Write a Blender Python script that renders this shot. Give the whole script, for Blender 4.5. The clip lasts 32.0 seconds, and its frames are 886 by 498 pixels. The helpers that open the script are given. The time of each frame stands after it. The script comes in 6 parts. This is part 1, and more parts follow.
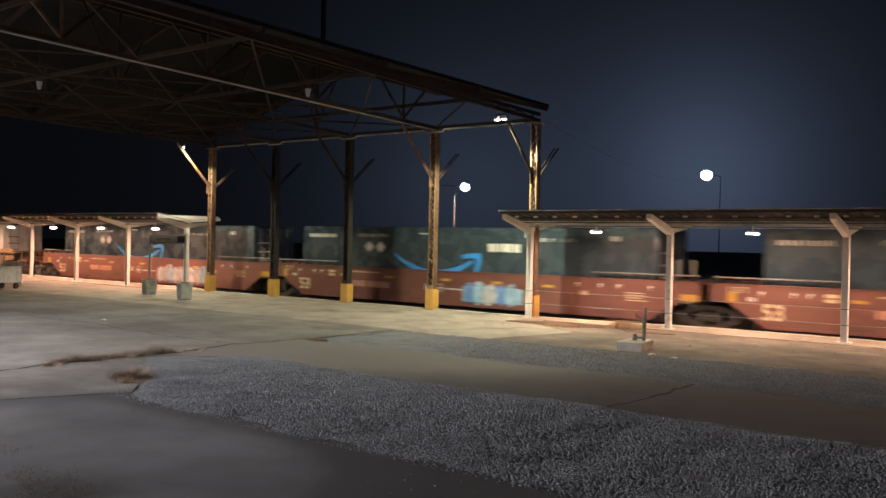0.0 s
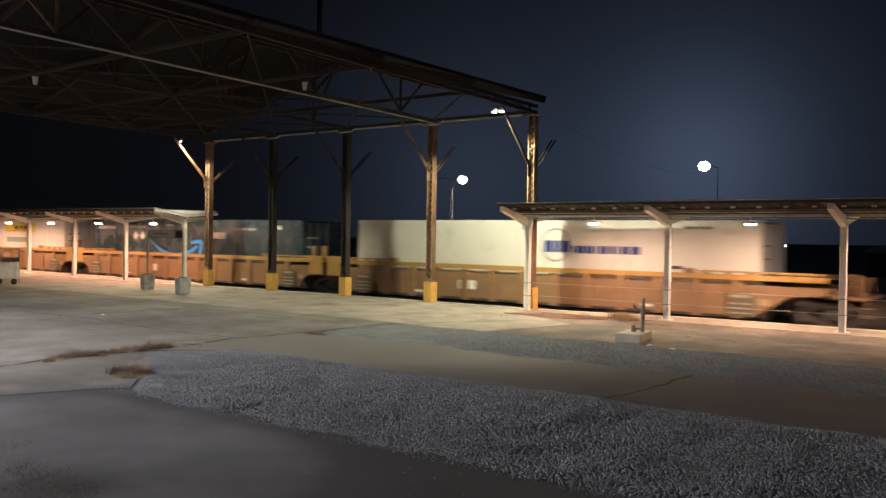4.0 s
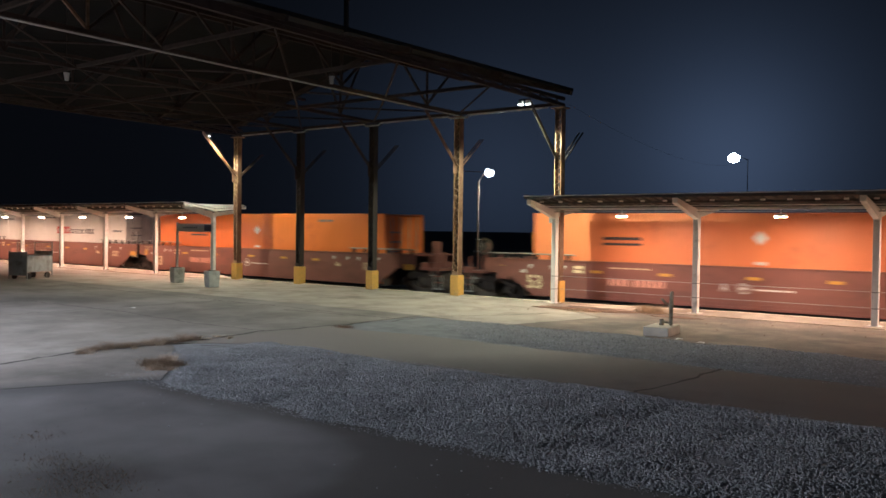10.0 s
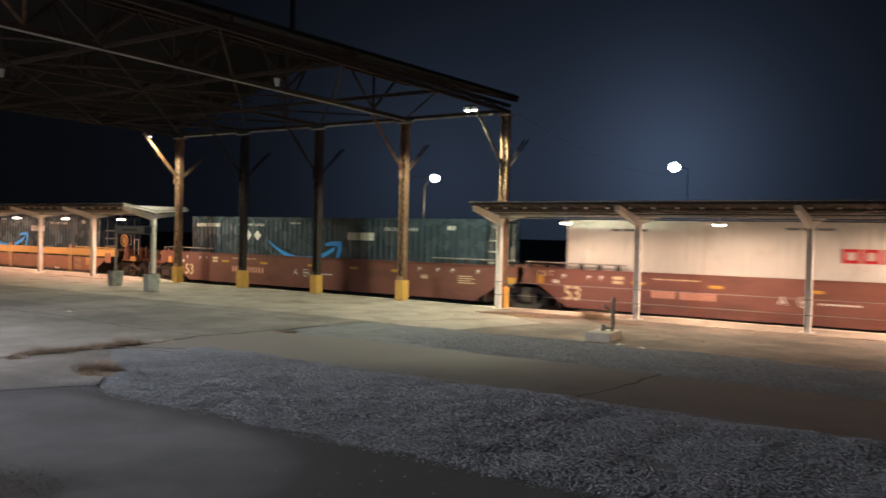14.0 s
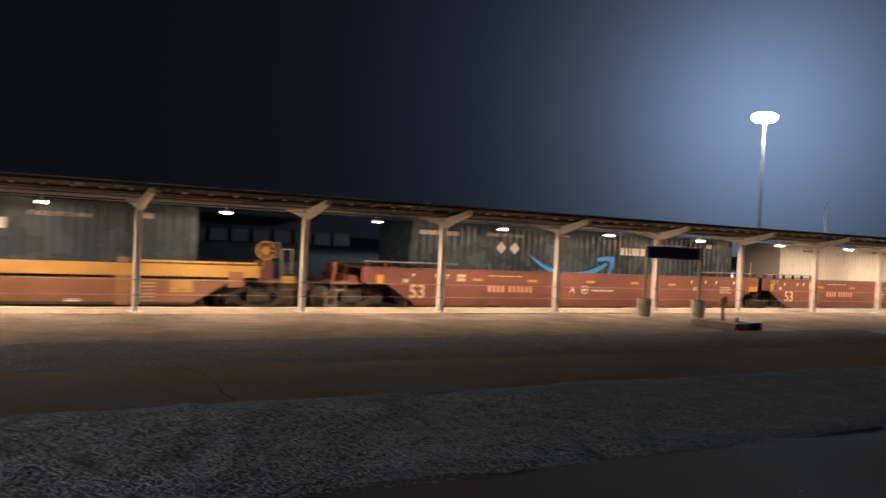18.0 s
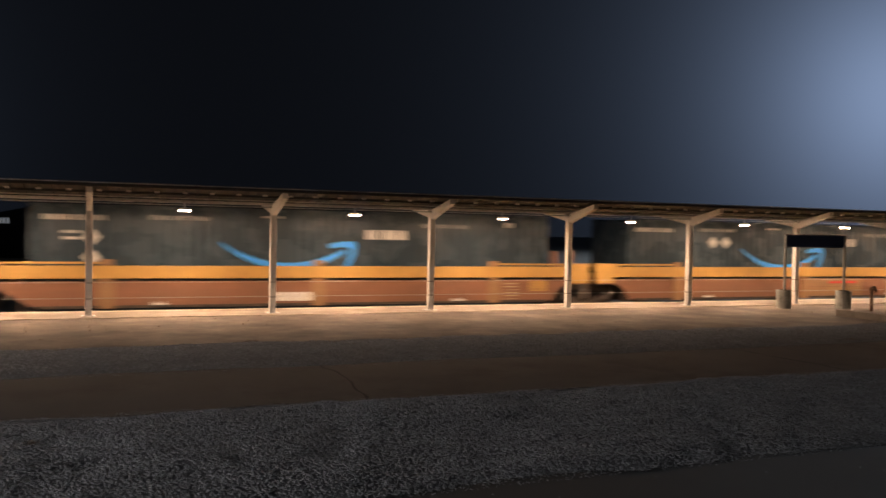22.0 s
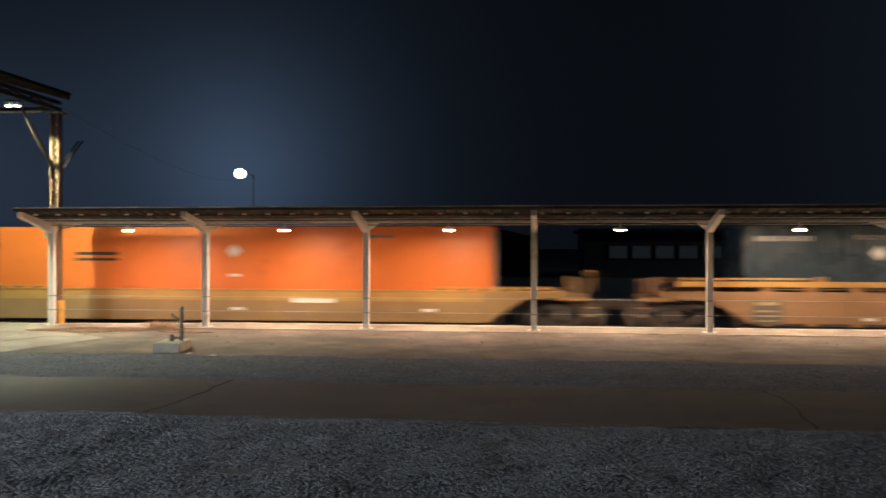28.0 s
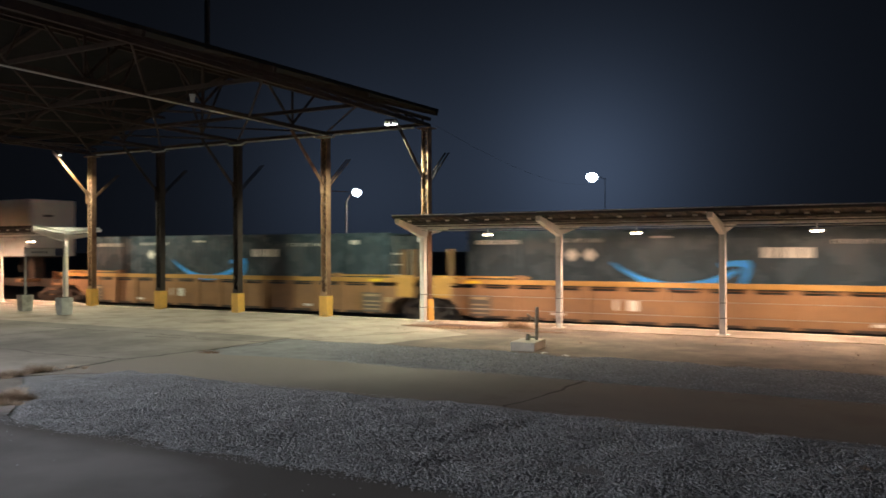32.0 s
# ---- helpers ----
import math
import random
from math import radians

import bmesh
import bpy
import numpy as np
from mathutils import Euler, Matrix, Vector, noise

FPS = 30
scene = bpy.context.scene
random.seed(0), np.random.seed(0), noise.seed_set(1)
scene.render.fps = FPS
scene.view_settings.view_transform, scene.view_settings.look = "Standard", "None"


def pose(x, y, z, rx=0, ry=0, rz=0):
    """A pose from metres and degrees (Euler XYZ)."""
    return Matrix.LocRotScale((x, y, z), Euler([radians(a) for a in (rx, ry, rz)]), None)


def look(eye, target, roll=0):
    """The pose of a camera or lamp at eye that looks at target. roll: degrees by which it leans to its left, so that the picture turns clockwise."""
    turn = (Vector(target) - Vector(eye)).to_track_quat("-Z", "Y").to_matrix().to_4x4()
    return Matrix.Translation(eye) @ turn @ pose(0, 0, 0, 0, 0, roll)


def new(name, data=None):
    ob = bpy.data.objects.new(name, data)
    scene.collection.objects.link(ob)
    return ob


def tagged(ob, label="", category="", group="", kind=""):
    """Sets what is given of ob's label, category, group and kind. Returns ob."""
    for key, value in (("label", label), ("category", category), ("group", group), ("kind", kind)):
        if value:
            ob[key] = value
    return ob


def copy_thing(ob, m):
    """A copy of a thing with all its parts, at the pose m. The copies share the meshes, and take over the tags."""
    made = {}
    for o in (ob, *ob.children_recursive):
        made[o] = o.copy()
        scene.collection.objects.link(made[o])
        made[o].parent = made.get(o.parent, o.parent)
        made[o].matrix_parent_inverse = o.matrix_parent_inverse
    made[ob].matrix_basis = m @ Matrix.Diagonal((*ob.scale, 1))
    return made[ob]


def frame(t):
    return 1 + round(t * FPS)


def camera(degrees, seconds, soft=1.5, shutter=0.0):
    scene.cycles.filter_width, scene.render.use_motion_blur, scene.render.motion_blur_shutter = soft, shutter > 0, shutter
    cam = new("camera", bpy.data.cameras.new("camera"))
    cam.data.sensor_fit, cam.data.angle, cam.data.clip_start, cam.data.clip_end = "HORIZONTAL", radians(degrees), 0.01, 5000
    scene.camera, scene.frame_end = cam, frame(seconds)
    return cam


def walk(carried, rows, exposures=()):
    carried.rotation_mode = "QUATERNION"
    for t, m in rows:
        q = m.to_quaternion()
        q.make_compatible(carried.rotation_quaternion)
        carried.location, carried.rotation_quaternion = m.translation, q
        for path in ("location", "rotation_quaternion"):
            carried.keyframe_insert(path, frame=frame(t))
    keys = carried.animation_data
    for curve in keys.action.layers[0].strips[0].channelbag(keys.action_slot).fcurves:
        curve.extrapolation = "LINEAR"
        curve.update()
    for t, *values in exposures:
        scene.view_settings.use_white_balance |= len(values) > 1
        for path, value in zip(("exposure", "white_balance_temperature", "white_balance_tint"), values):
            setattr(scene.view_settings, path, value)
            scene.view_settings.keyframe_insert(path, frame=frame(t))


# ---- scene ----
cam = camera(54.96, 32.0, soft=1.6, shutter=0.7)
EYE = (0.0, 0.0, 2.32)
# seconds, turn to the left of the line square to the track, tilt, roll
PATH = [(0, 36.98, -0.34, -1.26), (1, 37.12, -0.44, -1.47), (2, 37.09, -0.75, -1.28), (3, 37.11, -0.9, -0.93), (3.5, 37.01, -0.85, -0.87),
        (5.5, 36.28, -0.93, -0.79), (6, 36.32, -1.07, -0.48), (7, 36.52, -1.25, 0.26), (7.5, 36.71, -1.15, 0.36), (8, 37.22, -1.07, 0.19),
        (8.5, 37.59, -1.06, -0.18), (9, 38.2, -1.14, -0.49), (9.5, 38.5, -1.27, -0.7), (10, 38.64, -1.3, -0.75), (11, 38.64, -1.25, -0.87),
        (12, 38.79, -1.16, -1.04), (13, 38.59, -0.99, -1.05), (13.5, 37.56, -0.9, -1.16), (15.5, 16.02, -0.92, -1.7), (16, 5.82, -0.89, -1.8),
        (16.5, -4.82, -0.79, -2.02), (17, -15.79, -0.65, -2.2), (17.5, -24.71, -0.58, -2.51), (18, -30.58, -0.59, -2.83), (18.5, -33.99, -0.7, -2.94),
        (19, -34.9, -0.75, -2.95), (19.5, -34.24, -0.78, -2.79), (20, -32.69, -0.81, -2.52), (20.5, -30.47, -0.9, -2.14), (21, -27.67, -1.02, -1.77),
        (21.5, -24.9, -1.07, -1.36), (22, -22.16, -1.08, -1.06), (22.5, -19.65, -1.04, -0.83), (23, -17.42, -0.92, -0.69), (23.5, -15.27, -0.77, -0.64),
        (24, -13.07, -0.59, -0.52), (24.5, -10.85, -0.44, -0.52), (25, -8.47, -0.3, -0.48), (25.5, -6.09, -0.18, -0.37), (27.5, 3.45, -0.08, -0.08),
        (28, 6.49, -0.14, -0.06), (28.5, 10.37, -0.22, -0.13), (29, 14.34, -0.35, -0.35), (29.5, 18.09, -0.45, -0.22), (30, 21.21, -0.43, -0.04),
        (30.5, 23.83, -0.34, 0.06), (31, 25.9, -0.21, 0.12), (31.5, 27.87, -0.06, 0.14), (32, 29.82, 0.06, 0.14)]
walk(cam, [(t, pose(*EYE, 90 + p, r, y)) for t, y, p, r in PATH], exposures=[(0.0, 0.09, 6300, 13), (3.5, 0.09, 6300, 13), (6.0, 0.07, 6100, 10), (8.0, 0.03, 6050, 12), (9.0, 0.0, 5600, 10), (9.5, 0.0, 5600, 10), (13.0, 0.0, 5950, 10),
                                                                       (16.0, 0.0, 5950, 7), (17.0, 0.0, 5950, 3), (18.0, 0.06, 6150, 6), (19.0, 0.12, 6300, 8), (20.0, 0.1, 6500, 10), (22.0, 0.0, 6550, 11), (23.5, 0.0, 6150, 9), (25.5, 0.0, 6050, 8), (28.0, 0.0, 5750, 2), (30.0, 0.12, 6000, 8), (32.0, 0.12, 6100, 9)])

# ---- night sky and lights ----
world = bpy.data.worlds.new("night")
scene.world = world
world.use_nodes = True
sky_nodes, sky_link = world.node_tree.nodes, world.node_tree.links.new
background = sky_nodes["Background"]
background.inputs[1].default_value = 1.0
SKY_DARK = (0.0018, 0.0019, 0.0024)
# lamp glare painted into the sky colour: toward each lamp, how bright, how wide
PAINTED_GLARE = (((0.764, 0.622, 0.149), 0.45, 88), ((-0.341, 0.938, 0.084), 0.09, 65), ((-0.580, 0.812, 0.068), 0.035, 80))
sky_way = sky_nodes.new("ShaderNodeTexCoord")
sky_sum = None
for toward, bright, wide in PAINTED_GLARE:
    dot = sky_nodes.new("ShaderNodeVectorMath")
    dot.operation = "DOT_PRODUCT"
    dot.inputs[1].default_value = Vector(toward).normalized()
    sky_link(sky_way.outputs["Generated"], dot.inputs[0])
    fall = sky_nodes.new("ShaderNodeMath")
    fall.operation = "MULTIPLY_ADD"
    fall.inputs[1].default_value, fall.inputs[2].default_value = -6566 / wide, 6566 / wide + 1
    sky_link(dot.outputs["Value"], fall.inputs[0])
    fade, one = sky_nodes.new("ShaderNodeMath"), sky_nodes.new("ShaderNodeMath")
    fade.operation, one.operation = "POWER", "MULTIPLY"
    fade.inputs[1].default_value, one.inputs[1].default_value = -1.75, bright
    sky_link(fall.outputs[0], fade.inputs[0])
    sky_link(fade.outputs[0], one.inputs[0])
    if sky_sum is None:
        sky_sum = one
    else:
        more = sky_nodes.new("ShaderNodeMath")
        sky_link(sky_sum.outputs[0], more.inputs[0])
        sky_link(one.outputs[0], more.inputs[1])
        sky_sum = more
glare_color = sky_nodes.new("ShaderNodeVectorMath")
glare_color.operation = "SCALE"
glare_color.inputs[0].default_value = (0.47, 0.64, 1.0)
sky_link(sky_sum.outputs[0], glare_color.inputs["Scale"])
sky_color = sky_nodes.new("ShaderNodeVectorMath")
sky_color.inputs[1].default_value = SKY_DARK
sky_link(glare_color.outputs[0], sky_color.inputs[0])
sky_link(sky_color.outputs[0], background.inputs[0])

WARM = (1.0, 0.64, 0.42)
COOL = (0.80, 0.90, 1.0)
GREENISH = (1.0, 0.97, 0.63)
BAY = 4.694                       # spacing of the canopy posts
POST_Y = 23.57
POSTS = [-14.24 + BAY * i for i in range(17)]
LEFT_POSTS = [-32.12 - 4.55 * i for i in range(8)]
LIGHTS = [-11.91 + BAY * i for i in range(16)]
LEFT_LIGHTS = [-34.5 - 4.52 * i for i in range(7)]
COL_X = [-30.76 + 4.12 * i for i in range(5)]
COL_Y = 23.85


def lamp(name, kind, at, watts, color, target=None, size=0.3, spread=60, blend=0.5):
    data = bpy.data.lights.new(name, kind)
    data.energy, data.color = watts, color
    if kind == "AREA":
        data.shape, data.size = "DISK", size
    else:
        data.shadow_soft_size = size
    if kind == "SPOT":
        data.spot_size, data.spot_blend = radians(spread), blend
    ob = new(name, data)
    ob.matrix_world = look(at, target or (at[0], at[1] + 0.0001, at[2] - 1))
    return ob


for x in LIGHTS:
    lamp("canopy_lamp", "AREA", (x, POST_Y, 2.73), 138, WARM, None, 0.26)
for x in LEFT_LIGHTS:
    lamp("canopy_lamp", "AREA", (x, POST_Y, 2.67), 150, (1.0, 0.53, 0.33), None, 0.26)
lamp("shed_flood_lamp", "SPOT", (-14.62, 22.0, 6.12), 2050, GREENISH, (-15.2, 22.2, 0.0), 0.12, 146, 0.25)
# added to brighten the first column and its brace; no fixture shows there
lamp("shed_flood_lamp", "SPOT", (-30.5, 22.3, 6.12), 1350, (1.0, 0.93, 0.62), (-30.0, 22.6, 0.0), 0.10, 130, 0.3)
lamp("yard_flood_lamp", "SPOT", (-21.5, 0.3, 5.0), 10500, (1.0, 0.955, 0.95), (-20.93, 0.5, 0.0), 0.12, 163, 0.28)
lamp("street_lamp_light", "SPOT", (-34.9, 48.6, 6.35), 5000, COOL, None, 0.2, 150)
lamp("mast_lamp_light", "SPOT", (85.3, 69.4, 18.4), 230000, COOL, None, 0.6, 166, 0.33)


# ---- materials ----
def mat(name, color, rough=0.6, metal=0.0, spread=0.25, scale=5.0, fine=60.0, bump=0.15, depth=0.004, stain=None, amount=0.35, stretch=(1, 1, 1)):
    m = bpy.data.materials.new(name)
    m.use_nodes = True
    nt = m.node_tree
    n, link = nt.nodes, nt.links.new
    bsdf = n["Principled BSDF"]
    bsdf.inputs["Metallic"].default_value = metal
    co = n.new("ShaderNodeTexCoord")
    mp = n.new("ShaderNodeMapping")
    mp.inputs["Scale"].default_value = stretch
    link(co.outputs["Object"], mp.inputs[0])
    big, small = n.new("ShaderNodeTexNoise"), n.new("ShaderNodeTexNoise")
    big.inputs["Scale"].default_value, big.inputs["Detail"].default_value = scale, 5
    small.inputs["Scale"].default_value, small.inputs["Detail"].default_value = fine, 4
    link(mp.outputs[0], big.inputs[0])
    link(mp.outputs[0], small.inputs[0])
    ramp = n.new("ShaderNodeValToRGB")
    ramp.color_ramp.elements[0].position, ramp.color_ramp.elements[1].position = 0.3, 0.7
    ramp.color_ramp.elements[0].color = (*[c * (1 - spread) for c in color], 1)
    ramp.color_ramp.elements[1].color = (*[min(1, c * (1 + spread)) for c in color], 1)
    mixf = n.new("ShaderNodeMath")
    mixf.operation = "MULTIPLY_ADD"
    mixf.inputs[1].default_value, mixf.inputs[2].default_value = 0.35, 0.0
    link(small.outputs["Fac"], mixf.inputs[0])
    add = n.new("ShaderNodeMath")
    add.operation = "MULTIPLY_ADD"
    add.inputs[1].default_value = 0.65
    link(big.outputs["Fac"], add.inputs[0])
    link(mixf.outputs[0], add.inputs[2])
    link(add.outputs[0], ramp.inputs[0])
    out = ramp.outputs[0]
    if stain:
        blot = n.new("ShaderNodeTexNoise")
        blot.inputs["Scale"].default_value, blot.inputs["Detail"].default_value, blot.inputs["Roughness"].default_value = scale * 0.6, 8, 0.7
        link(mp.outputs[0], blot.inputs[0])
        edge = n.new("ShaderNodeValToRGB")
        edge.color_ramp.elements[0].position, edge.color_ramp.elements[1].position = 0.62 - amount * 0.4, 0.80 - amount * 0.3
        link(blot.outputs["Fac"], edge.inputs[0])
        mix = n.new("ShaderNodeMixRGB")
        link(edge.outputs[0], mix.inputs[0])
        link(out, mix.inputs[1])
        mix.inputs[2].default_value = (*stain, 1)
        out = mix.outputs[0]
    link(out, bsdf.inputs["Base Color"])
    rr = n.new("ShaderNodeMapRange")
    rr.inputs[3].default_value, rr.inputs[4].default_value = max(0, rough - 0.15), min(1, rough + 0.15)
    link(big.outputs["Fac"], rr.inputs[0])
    link(rr.outputs[0], bsdf.inputs["Roughness"])
    if bump:
        b = n.new("ShaderNodeBump")
        b.inputs["Strength"].default_value, b.inputs["Distance"].default_value = bump, depth
        link(small.outputs["Fac"], b.inputs["Height"])
        link(b.outputs[0], bsdf.inputs["Normal"])
    return m


def glow(name, color, strength, base=0.8):
    m = bpy.data.materials.new(name)
    m.use_nodes = True
    bsdf = m.node_tree.nodes["Principled BSDF"]
    bsdf.inputs["Base Color"].default_value = (base, base, base, 1)
    bsdf.inputs["Emission Color"].default_value = (*color, 1)
    bsdf.inputs["Emission Strength"].default_value = strength
    return m


SOIL = mat("soil", (0.03, 0.03, 0.028), 0.95, spread=0.5, scale=0.3, fine=8, bump=0.5, depth=0.05)
CONCRETE = mat("apron_concrete", (0.275, 0.25, 0.225), 0.85, spread=0.22, scale=0.55, fine=30, bump=0.35, depth=0.006, stain=(0.13, 0.12, 0.105), amount=0.6)
PLATFORM_CONCRETE = mat("platform_concrete", (0.37, 0.325, 0.275), 0.85, spread=0.25, scale=1.1, fine=30, bump=0.35, depth=0.006, stain=(0.17, 0.14, 0.11), amount=0.35)
STRIP_CONCRETE = mat("strip_concrete", (0.42, 0.36, 0.295), 0.85, spread=0.2, scale=1.3, fine=40, bump=0.3, depth=0.005, stain=(0.25, 0.20, 0.155), amount=0.4)
DUSTY_PAVING = mat("dusty_paving", (0.275, 0.225, 0.18), 0.9, spread=0.35, scale=0.9, fine=25, bump=0.5, depth=0.008, stain=(0.13, 0.11, 0.095), amount=0.6)
ASPHALT = mat("asphalt", (0.085, 0.081, 0.078), 0.8, spread=0.3, scale=0.5, fine=90, bump=0.6, depth=0.006, stain=(0.10, 0.095, 0.085), amount=0.3)
WALKWAY = mat("walkway_asphalt", (0.125, 0.112, 0.10), 0.85, spread=0.25, scale=0.6, fine=80, bump=0.5, depth=0.006, stain=(0.07, 0.06, 0.05), amount=0.3)
GRAVEL_BED = mat("gravel_bed", (0.205, 0.212, 0.222), 0.95, spread=0.3, scale=2.2, fine=60, bump=0.9, depth=0.012)
STONE = mat("crushed_stone", (0.295, 0.307, 0.325), 0.9, spread=0.25, scale=1.6, fine=60, bump=0.3)
nt = STONE.node_tree
island, tint = nt.nodes.new("ShaderNodeNewGeometry"), nt.nodes.new("ShaderNodeHueSaturation")
spread_node = nt.nodes.new("ShaderNodeMapRange")
spread_node.inputs[3].default_value, spread_node.inputs[4].default_value = 0.6, 1.32
nt.links.new(island.outputs["Random Per Island"], spread_node.inputs[0])
nt.links.new(spread_node.outputs[0], tint.inputs["Value"])
base = nt.nodes["Principled BSDF"].inputs["Base Color"]
nt.links.new(base.links[0].from_socket, tint.inputs["Color"])
nt.links.new(tint.outputs[0], base)
BALLAST = mat("ballast", (0.09, 0.085, 0.08), 0.95, spread=0.5, scale=10, fine=40, bump=1.0, depth=0.04)
DARK_POLE = mat("black_pole_paint", (0.008, 0.008, 0.008), 0.9, spread=0.2)
# the driveway: an old paler pad with a rounded corner and a tar-sealed joint, worn into the dark asphalt
nt = ASPHALT.node_tree
n, link = nt.nodes, nt.links.new
base = n["Principled BSDF"].inputs["Base Color"]
here, wobble = n.new("ShaderNodeTexCoord"), n.new("ShaderNodeTexNoise")
wobble.inputs["Scale"].default_value, wobble.inputs["Detail"].default_value = 1.3, 6
link(here.outputs["Object"], wobble.inputs[0])


def soft_step(source, low, high, wander):
    """A worn border: 0 to 1 between low and high, wandering by a noise."""
    shift = n.new("ShaderNodeMath")
    shift.operation = "MULTIPLY_ADD"
    shift.inputs[1].default_value = wander
    link(wobble.outputs["Fac"], shift.inputs[0])
    link(source, shift.inputs[2])
    step = n.new("ShaderNodeMapRange")
    step.interpolation_type = "SMOOTHSTEP"
    step.inputs[1].default_value, step.inputs[2].default_value = low + wander / 2, high + wander / 2
    link(shift.outputs[0], step.inputs[0])
    return step.outputs[0]


corner, least, far_off = n.new("ShaderNodeVectorMath"), n.new("ShaderNodeVectorMath"), n.new("ShaderNodeVectorMath")
corner.operation, least.operation, far_off.operation = "SUBTRACT", "MAXIMUM", "LENGTH"
corner.inputs[1].default_value = (-7.5, 4.8, 0)
link(here.outputs["Object"], corner.inputs[0])
link(corner.outputs[0], least.inputs[0])
link(least.outputs[0], far_off.inputs[0])
pad_mix = n.new("ShaderNodeMixRGB")
link(soft_step(far_off.outputs["Value"], 1.75, 2.2, 0.35), pad_mix.inputs[0])
pad_noise = n.new("ShaderNodeValToRGB")
pad_noise.color_ramp.elements[0].position, pad_noise.color_ramp.elements[1].position = 0.34, 0.66
pad_noise.color_ramp.elements[0].color, pad_noise.color_ramp.elements[1].color = (0.105, 0.103, 0.104, 1), (0.205, 0.202, 0.204, 1)
pad_spots = n.new("ShaderNodeTexNoise")
pad_spots.inputs["Scale"].default_value, pad_spots.inputs["Detail"].default_value = 0.55, 7
link(here.outputs["Object"], pad_spots.inputs[0])
link(pad_spots.outputs["Fac"], pad_noise.inputs[0])
link(pad_noise.outputs[0], pad_mix.inputs[1])
link(base.links[0].from_socket, pad_mix.inputs[2])
joint = n.new("ShaderNodeVectorMath")
joint.operation = "DOT_PRODUCT"
joint.inputs[1].default_value = (0.911, -0.411, 0)
link(here.outputs["Object"], joint.inputs[0])
oily, oil_away, oil = n.new("ShaderNodeVectorMath"), n.new("ShaderNodeVectorMath"), n.new("ShaderNodeMixRGB")
oily.operation, oil_away.operation = "SUBTRACT", "LENGTH"
oily.inputs[1].default_value = (-7.45, 3.95, 0)
link(here.outputs["Object"], oily.inputs[0])
link(oily.outputs[0], oil_away.inputs[0])
link(soft_step(oil_away.outputs["Value"], 0.15, 1.15, 1.1), oil.inputs[0])
oil.inputs[1].default_value = (0.05, 0.045, 0.04, 1)
link(pad_mix.outputs[0], oil.inputs[2])
tar = n.new("ShaderNodeMixRGB")
link(soft_step(joint.outputs["Value"], -13.3, -12.55, 0.3), tar.inputs[0])
tar.inputs[1].default_value = (0.08, 0.08, 0.083, 1)
link(oil.outputs[0], tar.inputs[2])
link(tar.outputs[0], base)
nt = CONCRETE.node_tree
n, link = nt.nodes, nt.links.new
base = n["Principled BSDF"].inputs["Base Color"]
here, wobble = n.new("ShaderNodeTexCoord"), n.new("ShaderNodeTexNoise")
wobble.inputs["Scale"].default_value, wobble.inputs["Detail"].default_value = 1.3, 6
link(here.outputs["Object"], wobble.inputs[0])
joint = n.new("ShaderNodeVectorMath")
joint.operation = "DOT_PRODUCT"
joint.inputs[1].default_value = (0.911, -0.411, 0)
link(here.outputs["Object"], joint.inputs[0])
dirt = n.new("ShaderNodeMixRGB")
link(soft_step(joint.outputs["Value"], -14.05, -13.35, 0.3), dirt.inputs[0])
link(base.links[0].from_socket, dirt.inputs[1])
dirt.inputs[2].default_value = (0.11, 0.105, 0.10, 1)
link(dirt.outputs[0], base)
# the walkway: bare concrete at its west end, worn asphalt east of it
nt = WALKWAY.node_tree
n, link = nt.nodes, nt.links.new
base = n["Principled BSDF"].inputs["Base Color"]
here, wobble, axes, bare = n.new("ShaderNodeTexCoord"), n.new("ShaderNodeTexNoise"), n.new("ShaderNodeSeparateXYZ"), n.new("ShaderNodeMixRGB")
wobble.inputs["Scale"].default_value, wobble.inputs["Detail"].default_value = 0.9, 6
link(here.outputs["Object"], wobble.inputs[0])
link(here.outputs["Object"], axes.inputs[0])
slant = n.new("ShaderNodeMath")
slant.operation = "MULTIPLY_ADD"
slant.inputs[1].default_value = -0.9
link(axes.outputs["Y"], slant.inputs[0])
link(axes.outputs["X"], slant.inputs[2])
link(soft_step(slant.outputs[0], -21.5, -18.0, 1.6), bare.inputs[0])
bare.inputs[1].default_value = (0.225, 0.20, 0.18, 1)
link(base.links[0].from_socket, bare.inputs[2])
link(bare.outputs[0], base)
CRACK = mat("crack_dirt", (0.035, 0.03, 0.025), 0.95, spread=0.3, scale=8)
EDGE_PAINT = mat("edge_paint", (0.72, 0.66, 0.50), 0.7, spread=0.2, scale=2, fine=40, stain=(0.3, 0.27, 0.22), amount=0.4)
DIRT = mat("brown_dirt", (0.20, 0.125, 0.08), 0.95, spread=0.4, scale=3, fine=40, bump=0.4, depth=0.008)
DRY_GRASS = mat("dry_grass", (0.55, 0.44, 0.33), 0.9, spread=0.4, scale=12)
DARK_GRASS = mat("dark_dry_grass", (0.27, 0.20, 0.14), 0.9, spread=0.4, scale=12)
STRAW = mat("straw_grass", (0.52, 0.38, 0.24), 0.9, spread=0.4, scale=12)
DEAD_WEED = mat("dead_weed", (0.25, 0.19, 0.14), 0.9, spread=0.4, scale=12)
RAIL_STEEL = mat("rail_steel", (0.25, 0.22, 0.20), 0.35, 0.9, 0.2, 6)
TIE_WOOD = mat("tie_wood", (0.05, 0.04, 0.032), 0.9, spread=0.3, scale=5)
WHITE_STEEL = mat("white_painted_steel", (0.80, 0.78, 0.74), 0.45, spread=0.1, scale=3, fine=40, bump=0.08, stain=(0.42, 0.37, 0.31), amount=0.18)
